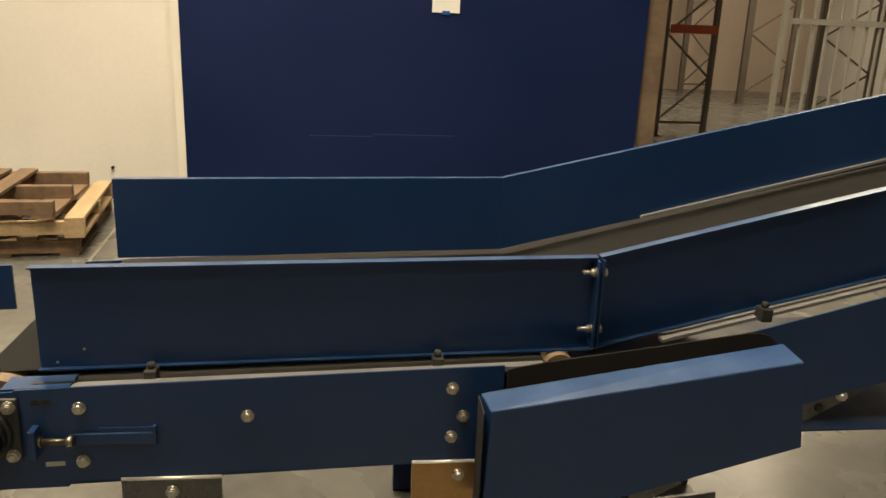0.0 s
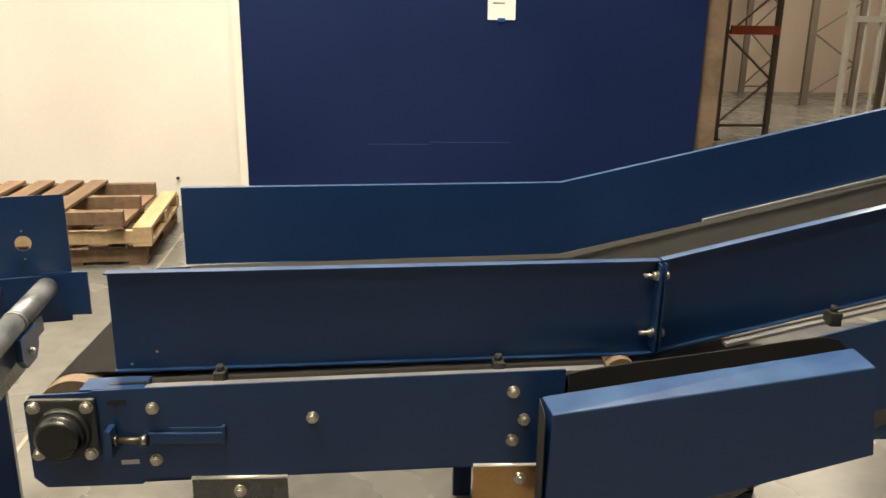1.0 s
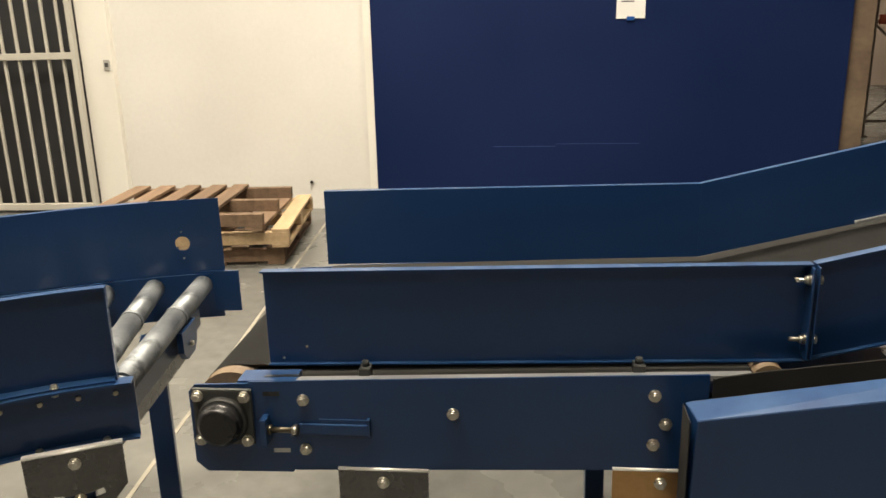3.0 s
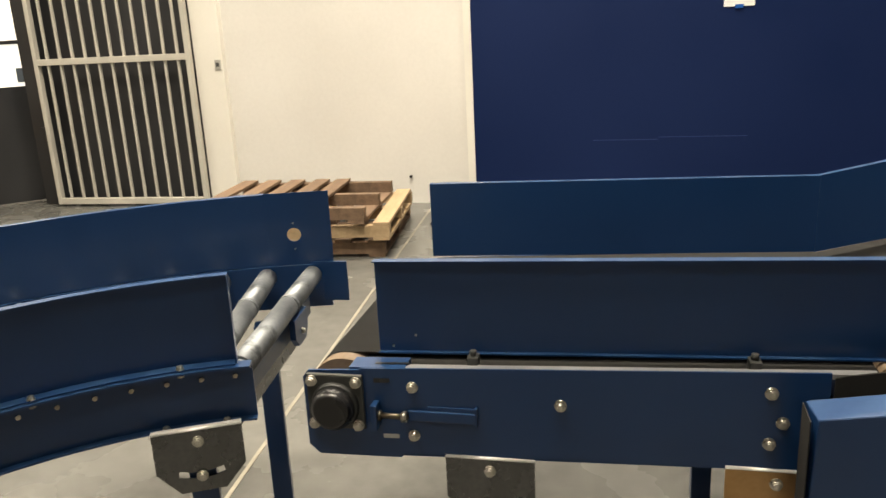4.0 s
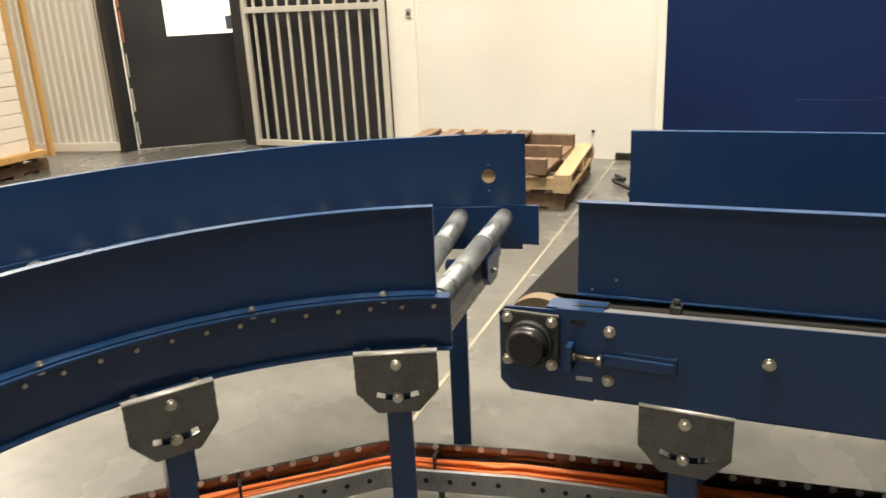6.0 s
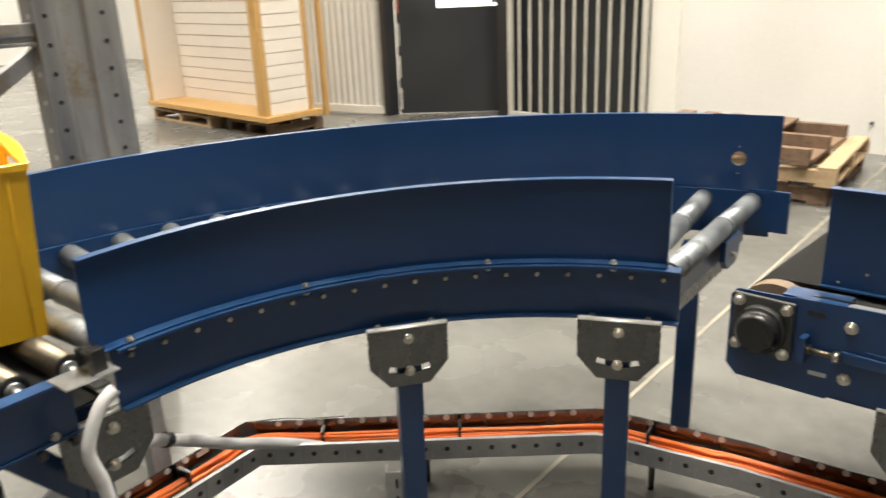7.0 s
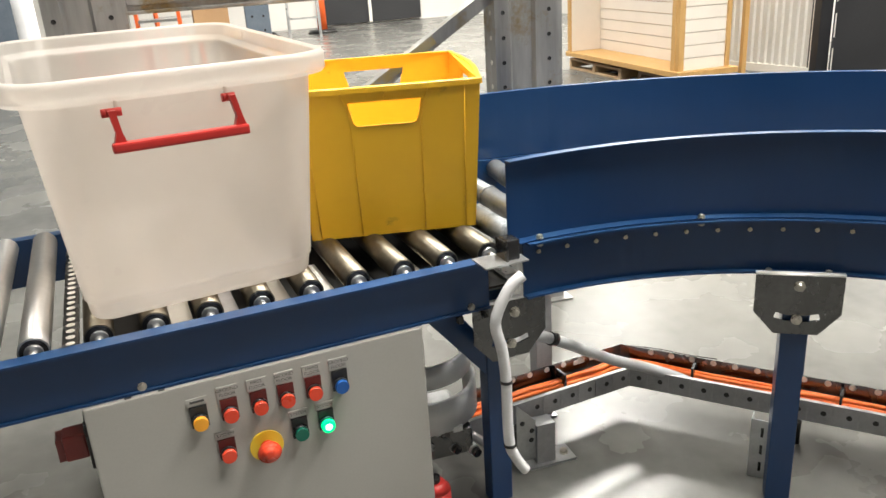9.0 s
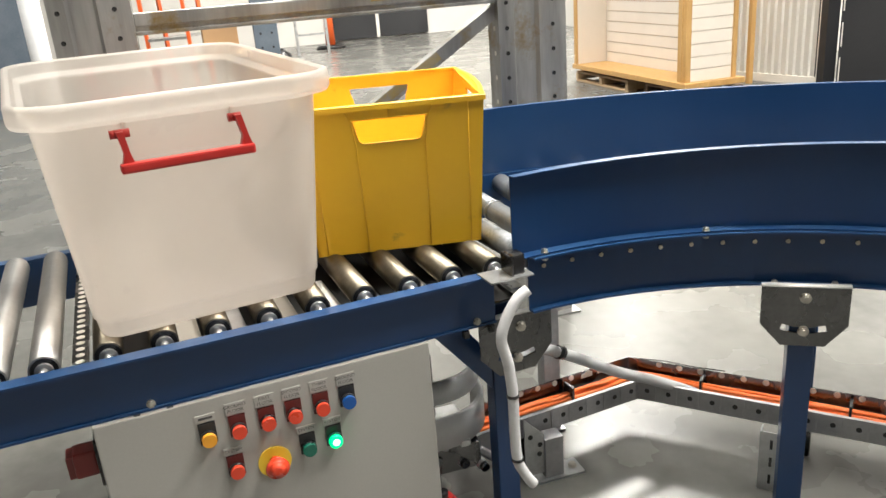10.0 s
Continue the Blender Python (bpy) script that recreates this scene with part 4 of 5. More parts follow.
for t_ in (0.55, 1.5, 2.2, 2.6, 3.35, 4.2):
    i = int(t_)
    p = loc[i] + (loc[i + 1] - loc[i]) * (t_ - i)
    d = loc[i + 1] - loc[i]
    bm = B()
    box(bm, -0.003, 0.003, 0.010, 0.052, 0.004, 0.044)
    part("cable_tie", bm, BLACK, tray, "", Matrix.Translation(p) @ pose(0, 0, 0, 0, 0, math.degrees(math.atan2(d.y, d.x))))
d = (loc[2] - loc[1]).normalized()
side = Vector((d.y, -d.x, 0))
for u in (0.055, 0.105):
    q = loc[2] - d * u - side * (TW - 0.0005)
    part("back_slot", box(B(), -0.017, 0.017, -0.0006, 0.0006, -0.006, 0.006), TRIM, tray_body, "", pose(q.x, q.y, 0.138, 0, 0, math.degrees(math.atan2(d.y, d.x))))
d = (loc[3] - loc[2]).normalized()
side = Vector((d.y, -d.x, 0))
part("loose_wire", tube(B(), smooth_path([loc[2] - side * 0.056 + Vector((0, 0, 0.054)), loc[2] + d * 0.07 - side * 0.059 + Vector((0, 0, 0.057)), loc[2] + d * 0.15 - side * 0.058 + Vector((0, 0, 0.055)), loc[2] + d * 0.22 - side * 0.061 + Vector((0, 0, 0.056))]), 0.0016, 6), BLACK, tray, "thin black wire along the tray's edge")
for t_ in (1.05, 2.5, 3.4, 4.3):
    i = int(t_)
    p = loc[i] + (loc[i + 1] - loc[i]) * (t_ - i)
    part("foot", cyl(B(), (p.x, p.y, 0), (p.x, p.y, 0.10), 0.008, 10), GALV_DULL, tray)
bm = B()
box(bm, -0.018, 0.018, -0.0015, 0.0015, 0.0, 0.150)
box(bm, -0.018, -0.015, 0.0015, 0.030, 0.0, 0.150)
tray_leg = part("angle_leg", bm, GALV, tray, "slotted galvanised angle leg under the tray", pose(-1.165 + 0.925, -0.330 - 0.135, 0, 0, 0, 43))
for hz in (0.03, 0.075, 0.12):
    part("slot", box(B(), 0.004, 0.010, -0.0021, -0.0014, hz - 0.012, hz + 0.012), BLACK, tray_leg)
# galvanised post with a foot plate beside the tray
post = thing("strut_post", pose(-1.415, -0.745, 0), "galvanised strut post bolted to the floor", "post")
part("upright", box(B(), -0.021, 0.021, -0.024, 0.024, 0.006, 0.112, bev=0.002), TRAY, post)
part("gusset", plate(B(), [(-0.072, 0.02), (-0.024, 0.02), (-0.024, 0.125), (-0.072, 0.175)], -0.002, 0.002, pose(0.012, 0, 0, 0, 0, 90)), GALV, post, "bare steel gusset plate")
part("foot_plate", box(B(), -0.03, 0.03, -0.045, 0.075, 0, 0.006), GALV, post)
copy_part("bolt", BOLT_M12, post, pose(0, 0.055, 0.006, -90, 0, 0))
for hy, hz in ((-0.036, 0.075), (-0.058, 0.125), (-0.034, 0.10)):
    copy_part("hole", SLOT_HOLE, post, pose(0.0150, hy, hz, 0, 0, 90))
back_post = thing("strut_upright", pose(-1.60, -0.66, 0), "galvanised strut upright behind the cable tray", "post")
part("upright", box(B(), -0.021, 0.021, -0.022, 0.022, 0.006, 0.50, bev=0.002), TRAY, back_post)
part("foot_plate", box(B(), -0.03, 0.03, -0.03, 0.03, 0, 0.006), GALV, back_post)
hose = thing("flexible_hose", pose(-1.5, -0.5, 0), "grey flexible hose dipping into the cable tray", "hose")
part("hose_tube", tube(B(), smooth_path([(0.10, -0.33, 0.340), (0.075, -0.255, 0.332), (0.050, -0.200, 0.301), (0.036, -0.110, 0.246), (0.036, -0.030, 0.200), (0.050, 0.050, 0.168), (0.078, 0.120, 0.140), (0.098, 0.158, 0.122)]), 0.0135, 14), CONDUIT, hose)
part("collar", cyl(B(), (0.052, -0.206, 0.305), (0.047, -0.190, 0.296), 0.0165, 14), BLACK, hose)
# flat flexible ducts and steel fittings behind the cabinet
duct = thing("flexible_duct", pose(-1.50, -1.02, 0), "grey flat flexible ducts curling behind the cabinet over steel fittings", "duct")
for z0, rr, lean2 in ((0.27, 0.125, 0.012), (0.185, 0.135, -0.012)):
    bm = B()
    rows = []
    for a in np.linspace(radians(-75), radians(105), 20):
        c, s = math.cos(a), math.sin(a)
        rows.append([bm.verts.new((rr * c, rr * s, z0 + z)) for z in (lean2, 0.064)] + [bm.verts.new(((rr - 0.012) * c, (rr - 0.012) * s, z0 + z)) for z in (0.064, lean2)])
    for p, q in zip(rows, rows[1:]):
        for i in range(4):
            bm.faces.new((p[i], p[(i + 1) % 4], q[(i + 1) % 4], q[i])).smooth = True
    part("duct_band", bm, CONDUIT, duct)
part("fitting", box(B(), -0.03, 0.10, -0.05, 0.08, 0.10, 0.185, bev=0.008), GALV, duct)
part("clamp_block", box(B(), 0.065, 0.125, -0.095, 0.085, 0.105, 0.168, bev=0.004), GALV_DULL, duct, "dark steel clamp block")
for cy in (-0.07, -0.03, 0.01, 0.05):
    part("clip", box(B(), 0.070, 0.129, cy - 0.012, cy + 0.012, 0.165, 0.180, bev=0.003), GALV, duct, "bright steel clip")
part("clamp", cyl(B(), (0.05, -0.04, 0.12), (0.05, 0.11, 0.12), 0.022, 18), GALV_DULL, duct)
part("stem", cyl(B(), (0, 0, 0), (0, 0, 0.34), 0.02, 14), GALV_DULL, duct)
for gx, gy, gz in ((0.105, -0.03, 0.150), (0.108, 0.03, 0.130), (0.112, 0.075, 0.112), (0.104, 0.005, 0.172)):
    gland = part("gland", cyl(B(), (gx - 0.03, gy, gz), (gx + 0.016, gy + 0.012, gz - 0.006), 0.0135, 6), GALV, duct, "bright cable gland")
    part("gland_nut", cyl(B(), (gx + 0.016, gy + 0.012, gz - 0.006), (gx + 0.028, gy + 0.015, gz - 0.008), 0.0105, 14), GALV_DULL, gland)
part("drain_pipe", tube(B(), smooth_path([(0.10, 0.09, 0.13), (0.118, 0.125, 0.10), (0.122, 0.14, 0.055), (0.105, 0.14, 0.01)]), 0.010, 10), GALV, duct, "bent bright steel pipe")

canister = thing("canister", pose(-1.310, -1.050, 0), "glossy red metal canister standing beside the cabinet", "canister")
bm = B()
cyl(bm, (0, 0, 0.004), (0, 0, 0.082), 0.034, 28)
cyl(bm, (0, 0, 0.082), (0, 0, 0.100), 0.034, 28, 0.020)
part("shell", bm, RED, canister)
part("cap", cyl(B(), (0, 0, 0.100), (0, 0, 0.112), 0.012, 16), BLACK, canister)
part("foot_ring", cyl(B(), (0, 0, 0), (0, 0, 0.006), 0.035, 28), BLACK, canister)

# ---- yellow crate on the rollers ----
cd = math.degrees(math.atan2(0.19, -0.98))  # the way into its depth
crate = thing("plastic_crate", Matrix.Translation((-1.387, -0.899, 0.637)) @ pose(0, 0, 0, 1.15, 0, cd - 90), "scuffed yellow plastic crate with hand holes standing on rollers", "crate")
# local x to the walkway's left, y into the depth, right front foot at 0


def crate_wall(w, h, lean, bow, t=0.005):
    """One wall in x and z, its foot at z = 0, leaning out by lean and bowed out by bow at the rim, round a hand hole with rounded foot."""
    cx, cz = w / 2, h - 0.051
    hole = [(cx + 0.070, cz + 0.023), (cx - 0.070, cz + 0.023)]
    for sx, a0 in ((-1, 180), (1, 270)):
        for i in range(5):
            a = radians(a0 + 90 * i / 4)
            hole.append((cx + sx * 0.050 + 0.013 * math.cos(a), cz - 0.010 + 0.013 * math.sin(a)))
    outer = [(w * i / 14, h) for i in range(14, 0, -1)] + [(0, h * i / 6) for i in range(6, 0, -1)] + [(w * i / 14, 0) for i in range(14)] + [(w, h * i / 6) for i in range(6)]

    def place(x, z, y):
        g = lean * z / h
        side = 1 if x >= w - 1e-6 else -1 if x <= 1e-6 else 0
        return (x + side * g, y - g - bow * (z / h) ** 2 * math.sin(math.pi * min(1, max(0, x / w))), z)

    bm = B()
    dense = []
    for a, b in zip(hole, hole[1:] + hole[:1]):
        k = max(1, int(math.dist(a, b) / 0.016))
        dense += [(a[0] + (b[0] - a[0]) * i / k, a[1] + (b[1] - a[1]) * i / k) for i in range(k)]
    faces = []
    for y in (0.0, t):
        loops = []
        for ring in (outer, dense):
            vs = [bm.verts.new(place(x, z, y)) for x, z in ring]
            loops.append(vs)
        faces.append(loops)
        edges = [bm.edges.new((vs[i], vs[(i + 1) % len(vs)])) for vs in loops for i in range(len(vs))]
        bmesh.ops.triangle_fill(bm, use_beauty=True, use_dissolve=False, edges=edges)
    for r in (0, 1):
        p, q = faces[0][r], faces[1][r]
        for i in range(len(p)):
            k = (i + 1) % len(p)
            bm.faces.new((p[i], p[k], q[k], q[i]))
    return bm, place, dense


CW, CDp, CH = 0.335, 0.365, 0.302


def crate_side(w, m, bow):
    bm, place, hole = crate_wall(w, CH, 0.018, bow)
    p = part("wall", bm, YELLOW, crate, "", m)

    def ridge(pts, r, name):
        b = B()
        tube(b, [Vector(place(x, z, -0.0006)) for x, z in pts], r, 6)
        part(name, b, YELLOW, p)

    c = w / 2
    bm = B()
    xs = [w * i / 12 for i in range(13)]
    rows = []
    for x in xs:
        q = Vector(place(x, CH, 0))
        q.x += -0.002 if x == 0 else 0.002 if x == w else 0
        rows.append([bm.verts.new(q + Vector((0, dy, dz))) for dy, dz in ((-0.0035, -0.009), (-0.0035, 0.0005), (-0.002, 0.002), (0.007, 0.002), (0.007, -0.002), (0.0005, -0.009))])
    for a, b in zip(rows, rows[1:]):
        for i in range(6):
            bm.faces.new((a[i], a[(i + 1) % 6], b[(i + 1) % 6], b[i]))
    bm.faces.new(rows[0][::-1])
    bm.faces.new(rows[-1])
    part("rim", bm, YELLOW, p)
    zt = CH - 0.009
    low = [q for q in hole if q[1] < CH - 0.040]
    ridge(low, 0.0016, "hole_lip")
    for sx in (-1, 1):
        ridge([(c + sx * 0.084, zt), (c + sx * 0.073, CH - 0.036), (c + sx * 0.068, CH - 0.075), (c + sx * 0.066, CH * 0.5), (c + sx * 0.064, 0.004)], 0.0010, "rib")
        ridge([(c + sx * (w / 2 - 0.013), zt), (c + sx * (w / 2 - 0.017), CH * 0.5), (c + sx * (w / 2 - 0.020), 0.004)], 0.0009, "corner_rib")
    ridge([(c - 0.073, CH - 0.0262), (c, CH - 0.0262), (c + 0.073, CH - 0.0262)], 0.0012, "rib")
    ridge([(c, zt), (c, CH - 0.026)], 0.0012, "rib")


# walls: front, back, right, left
crate_side(CW, pose(-CW, 0, 0), 0.003)
crate_side(CW, pose(0, CDp, 0, 0, 0, 180), 0.003)
crate_side(CDp, pose(0, 0, 0, 0, 0, 90), 0.016)
crate_side(CDp, pose(-CW, CDp, 0, 0, 0, -90), 0.006)
part("base", box(B(), -CW, 0, 0, CDp, 0, 0.006), YELLOW, crate)

# ---- white tub with red handle ----
tub_m = Matrix.Translation((-1.242, -1.437, 0.637)) @ pose(0, 0, 0, 1.15, 0, 100)
tub = thing("storage_tub", tub_m, "large milky white plastic storage tub with red handle, lid off", "storage tub")
# local x along the near end (to the walkway's left is -x ... the curve is +x), y into the depth


def rounded(hx, y0, y1, r, z, n=12):
    out = []
    for cx, cy, a0 in ((hx - r, y0 + r, -90), (hx - r, y1 - r, 0), (-hx + r, y1 - r, 90), (-hx + r, y0 + r, 180)):
        ring = []
        for i in range(n + 1):
            a = radians(a0 + 90 * i / n)
            ring.append(Vector((cx + r * math.cos(a), cy + r * math.sin(a), z)))
        a, b = radians(a0), radians(a0 + 90)
        e = 0.006
        out += [ring[0] + Vector((math.sin(a), -math.cos(a), 0)) * e] + ring + [ring[-1] + Vector((-math.sin(b), math.cos(b), 0)) * e]
    return out


def with_support(loops, gap=0.005):
    """Further loops close to each bend, so that the walls between stay even."""
    out = [loops[0]]
    for p, q in zip(loops, loops[1:]):
        d = max((b - a).length for a, b in zip(p, q))
        if d > 0.007:
            k = min(gap / d, 0.14)
            out.append([a.lerp(b, k) for a, b in zip(p, q)])
            out.append([a.lerp(b, 1 - k) for a, b in zip(p, q)])
        out.append(q)
    return out


def loft(bm, loops, cap0=True, cap1=True, smooth=True):
    rows = [[bm.verts.new(p) for p in lp] for lp in loops]
    k = len(rows[0])
    for p, q in zip(rows, rows[1:]):
        for i in range(k):
            bm.faces.new((p[i], p[(i + 1) % k], q[(i + 1) % k], q[i])).smooth = smooth
    if cap0:
        bm.faces.new(rows[0][::-1])
    if cap1:
        bm.faces.new(rows[-1])
    return bm


TBH = 0.385
bm = B()
loops = [rounded(0.178, 0.014, 0.604, 0.030, 0.0), rounded(0.184, 0.008, 0.610, 0.034, 0.003), rounded(0.1875, 0.0045, 0.6145, 0.036, 0.010), rounded(0.1905, 0.001, 0.618, 0.037, 0.034),
         rounded(0.1935, -0.002, 0.621, 0.039, 0.037), rounded(0.221, -0.039, 0.666, 0.062, TBH - 0.026), rounded(0.244, -0.062, 0.690, 0.080, TBH - 0.024), rounded(0.2475, -0.0655, 0.6935, 0.083, TBH - 0.018),
         rounded(0.2475, -0.0655, 0.6935, 0.083, TBH + 0.004), rounded(0.245, -0.063, 0.691, 0.082, TBH + 0.0095), rounded(0.240, -0.058, 0.686, 0.080, TBH + 0.0115), rounded(0.2335, -0.0515, 0.6795, 0.076, TBH + 0.008),
         rounded(0.2290, -0.047, 0.675, 0.072, TBH - 0.014), rounded(0.218, -0.036, 0.664, 0.06, TBH - 0.024), rounded(0.194, -0.004, 0.622, 0.037, 0.055), rounded(0.182, 0.010, 0.604, 0.030, 0.004)]
loft(bm, with_support(loops))
part("body", bm, TUB, tub)
for hx in (-0.094, 0.066):
    part("handle_lug", box(B(), hx - 0.0025, hx + 0.0025, -0.044, -0.030, TBH - 0.046, TBH - 0.016, bev=0.001), TUB, tub)
bm = B()
for hx, hd in ((-0.103, 0.006), (0.071, 0.009)):
    plate(bm, [(hx - 0.0055, TBH - 0.038), (hx + 0.0045, TBH - 0.038), (hx + hd + 0.003, TBH - 0.072), (hx + hd + 0.008, TBH - 0.088), (hx + hd - 0.011, TBH - 0.088), (hx + hd - 0.006, TBH - 0.072)], -0.062, -0.048)
    cyl(bm, (hx - 0.008, -0.050, TBH - 0.042), (hx + 0.014 if hx < 0 else hx + 0.006, -0.050, TBH - 0.042), 0.0065, 12)
    cyl(bm, (hx - 0.014, -0.050, TBH - 0.042), (hx - 0.008, -0.050, TBH - 0.042), 0.0065, 12)
box(bm, -0.112, 0.090, -0.068, -0.052, TBH - 0.100, TBH - 0.0845, bev=0.004)
part("handle", bm, RED, tub, "red plastic swing handle")
bm = B()
for hx in (-0.074, 0.074):
    tube(bm, [(hx, 0.684, TBH - 0.022), (hx, 0.690, TBH - 0.052), (hx, 0.692, TBH - 0.084)], 0.0072, 8)
box(bm, -0.10, 0.10, 0.682, 0.702, TBH - 0.104, TBH - 0.083, bev=0.006)
part("handle", bm, RED, tub, "red plastic swing handle")


# ---- rack frame behind the rollers ----
RX = -2.25


def rack_post(y0, y1, h, holes=True):
    """A cold-formed upright with flanges and two columns of holes."""
    rack = bpy.data.objects["pallet_rack"]
    w = y1 - y0
    bm = B()
    prof = [(0, y0), (0, y0 + w * 0.22), (-0.022, y0 + w * 0.30), (-0.022, y0 + w * 0.52), (0, y0 + w * 0.60), (0, y1), (-0.09, y1), (-0.09, y1 - 0.02), (-0.012, y1 - 0.004), (-0.012, y0 + 0.004), (-0.09, y0 + 0.02), (-0.09, y0)]
    a = [bm.verts.new((x, y, 0.008)) for x, y in prof]
    b = [bm.verts.new((x, y, h)) for x, y in prof]
    for i in range(len(prof)):
        j = (i + 1) % len(prof)
        bm.faces.new((a[i], a[j], b[j], b[i]))
    bm.faces.new(a)
    bm.faces.new(b[::-1])
    box(bm, -0.12, 0.03, y0 - 0.02, y1 + 0.02, 0, 0.008)
    p = part("upright", bm, RACK_STEEL, rack)
    for i in range(34):
        z = 0.16 + i * 0.075
        if z > h - 0.05:
            break
        for yy in (y0 + w * 0.12, y0 + w * 0.80):
            copy_part("hole", RACK_HOLE, p, pose(0.0005, yy, z))
        copy_part("side_hole", RACK_HOLE_SIDE, p, pose(-0.035, y0 - 0.0005, z, 0, 0, 90))
    return p


RACK_HOLE = mesh_of(cyl(B(), (-0.0005, 0, 0), (0.0008, 0, 0), 0.0065, 10), BLACK, "hole")
RACK_HOLE_SIDE = mesh_of(cyl(B(), (-0.0008, 0, 0), (0.0008, 0, 0), 0.0075, 10), TRIM, "side_hole")
rack_frame = thing("pallet_rack", pose(RX, 0, 0), "galvanised pallet rack frame with a diagonal brace", "rack")
rack_post(-0.494, -0.268, 3.0)
rack_post(-1.735, -1.530, 3.0)
bm = B()
box(bm, -0.065, -0.015, -1.530, -0.494, 1.084, 1.120, bev=0.004)
box(bm, -0.060, -0.024, -1.530, -0.494, 1.072, 1.084)
box(bm, -0.065, -0.013, -1.530, -0.494, 1.062, 1.072, bev=0.002)
beam = part("beam", bm, RACK_STEEL, rack_frame, "galvanised cross beam")
# yellow strips on beam, brace and upright: the crate's reflection, painted on
part("crate_glint", box(B(), -0.0152, -0.0142, -0.88, -0.53, 1.097, 1.112), YELLOW_GLINT, beam, "reflection of the yellow crate painted on the steel")
d0, d1 = Vector((-0.05, -0.448, 1.065)), Vector((-0.05, -1.50, 0.405))
bm = B()
sweep(bm, [d0, d1], [(-0.02, -0.022), (0.02, -0.022), (0.02, 0.022), (-0.02, 0.022)], up=Vector((1, 0, 0)))
brace = part("diagonal_brace", bm, RACK_STEEL, rack_frame)
bm = B()
sweep(bm, [d0.lerp(d1, 0.22) + Vector((0.0225, 0, 0)), d0.lerp(d1, 0.52) + Vector((0.0225, 0, 0))], [(-0.009, -0.001), (0.018, -0.001), (0.018, 0.001), (-0.009, 0.001)], up=Vector((1, 0, 0)))
part("crate_glint", bm, YELLOW_GLINT, brace, "reflection of the yellow crate painted on the steel")
part("crate_glint", box(B(), -0.0215, -0.0208, -0.418, -0.392, 0.62, 1.15), YELLOW_GLINT, rack_frame, "reflection of the yellow crate painted on the steel")
clamp = thing("stop_bracket", pose(-1.850, -1.19, 0.62), "black stop bracket on the far rail", "bracket")
part("block", box(B(), -0.02, 0.02, -0.03, 0.03, 0.0, 0.085, bev=0.004), BLACK, clamp)
part("plate", box(B(), 0.021, 0.024, -0.03, 0.03, 0.0, 0.06), GALV_DULL, clamp)

# ---- pallets by the wall ----


def pallet_meshes(length, depth, mat):
    out = {}
    out["slat"] = mesh_of(box(B(), -length / 2, length / 2, -0.046, 0.046, 0, 0.018, bev=0.002), mat, "slat")
    out["bearer"] = mesh_of(box(B(), -0.024, 0.024, -depth / 2, depth / 2, 0, 0.066, bev=0.003), mat, "bearer")
    return out


def pallet(m, length, depth, mat, tops, bottoms, label):
    """Bearers along local y, slats along local x above and below."""
    p = thing("pallet", m, label, "pallet", "stacked pallets")
    me = pallet_meshes(length, depth, mat)
    for x in (-length / 2 + 0.024, 0, length / 2 - 0.024):
        copy_part("bearer", me["bearer"], p, pose(x, 0, 0.018))
    for i in range(bottoms):
        copy_part("slat", me["slat"], p, pose(0, -depth / 2 + 0.05 + (depth - 0.10) * i / (bottoms - 1), 0))
    for i in tops:
        copy_part("slat", me["slat"], p, pose(0, -depth / 2 + 0.05 + (depth - 0.10) * i, 0.084, 0, 0, random.uniform(-0.6, 0.6)))
    return p


random.seed(9)


def from_corner(x, y, z, turn, length, depth):
    """A pallet's pose from its corner next to the aisle."""
    r = pose(0, 0, 0, 0, 0, 90 + turn)
    return Matrix.Translation(Vector((x, y, z)) + r @ Vector((length / 2, depth / 2, 0))) @ r


pallet(from_corner(-1.27, 2.81, 0, 6, 0.95, 1.05), 0.95, 1.05, WOOD, (0, 0.2, 0.4, 0.6, 0.8, 1), 4, "weathered grey-brown wooden pallet on the floor")
pallet(from_corner(-1.226, 2.77, 0.108, 6.5, 0.90, 1.10), 0.90, 1.10, WOOD_PALE, (0.0, 0.42, 1.0), 3, "fresh pale wooden pallet lying on another pallet")
pallet(from_corner(-1.345, 2.71, 0.220, 4, 0.76, 0.98), 0.76, 0.98, WOOD, (0.30, 0.46, 0.64, 0.82, 1.0), 2, "weathered brown wooden pallet on top of a stack")
cable = thing("black_cable", pose(-1.2, 3.4, 0), "loose black cable on the floor beside the pallets", "cable")
part("lead", tube(B(), smooth_path([(0.02, 0.25, 0.012), (0.10, 0.12, 0.022), (0.06, 0.0, 0.040), (0.16, -0.05, 0.014), (0.22, -0.12, 0.012), (0.20, -0.20, 0.012)]), 0.013, 8), BLACK, cable)
knob = thing("cable_outlet", pose(-1.463, WY, 0.195), "small black fixing on the white wall", "fixing")
part("peg", cyl(B(), (0, 0, 0), (0, -0.02, 0), 0.010, 14), BLACK, knob)
socket = thing("wall_switch", pose(-2.84, WY - 0.05, 1.03), "small grey switch on the door jamb", "switch")
part("plate", box(B(), -0.022, 0.022, -0.010, 0, -0.034, 0.034, bev=0.003), CABINET, socket)
part("rocker", box(B(), -0.012, 0.012, -0.014, -0.009, -0.014, 0.014, bev=0.002), IRON, socket)
notice = thing("notice_sheet", pose(0.70, WY - 0.062, 1.255), "white paper notice with print on the blue wall", "notice")
part("sheet", box(B(), -0.09, 0.09, -0.003, 0, 0, 0.26), PAPER, notice)
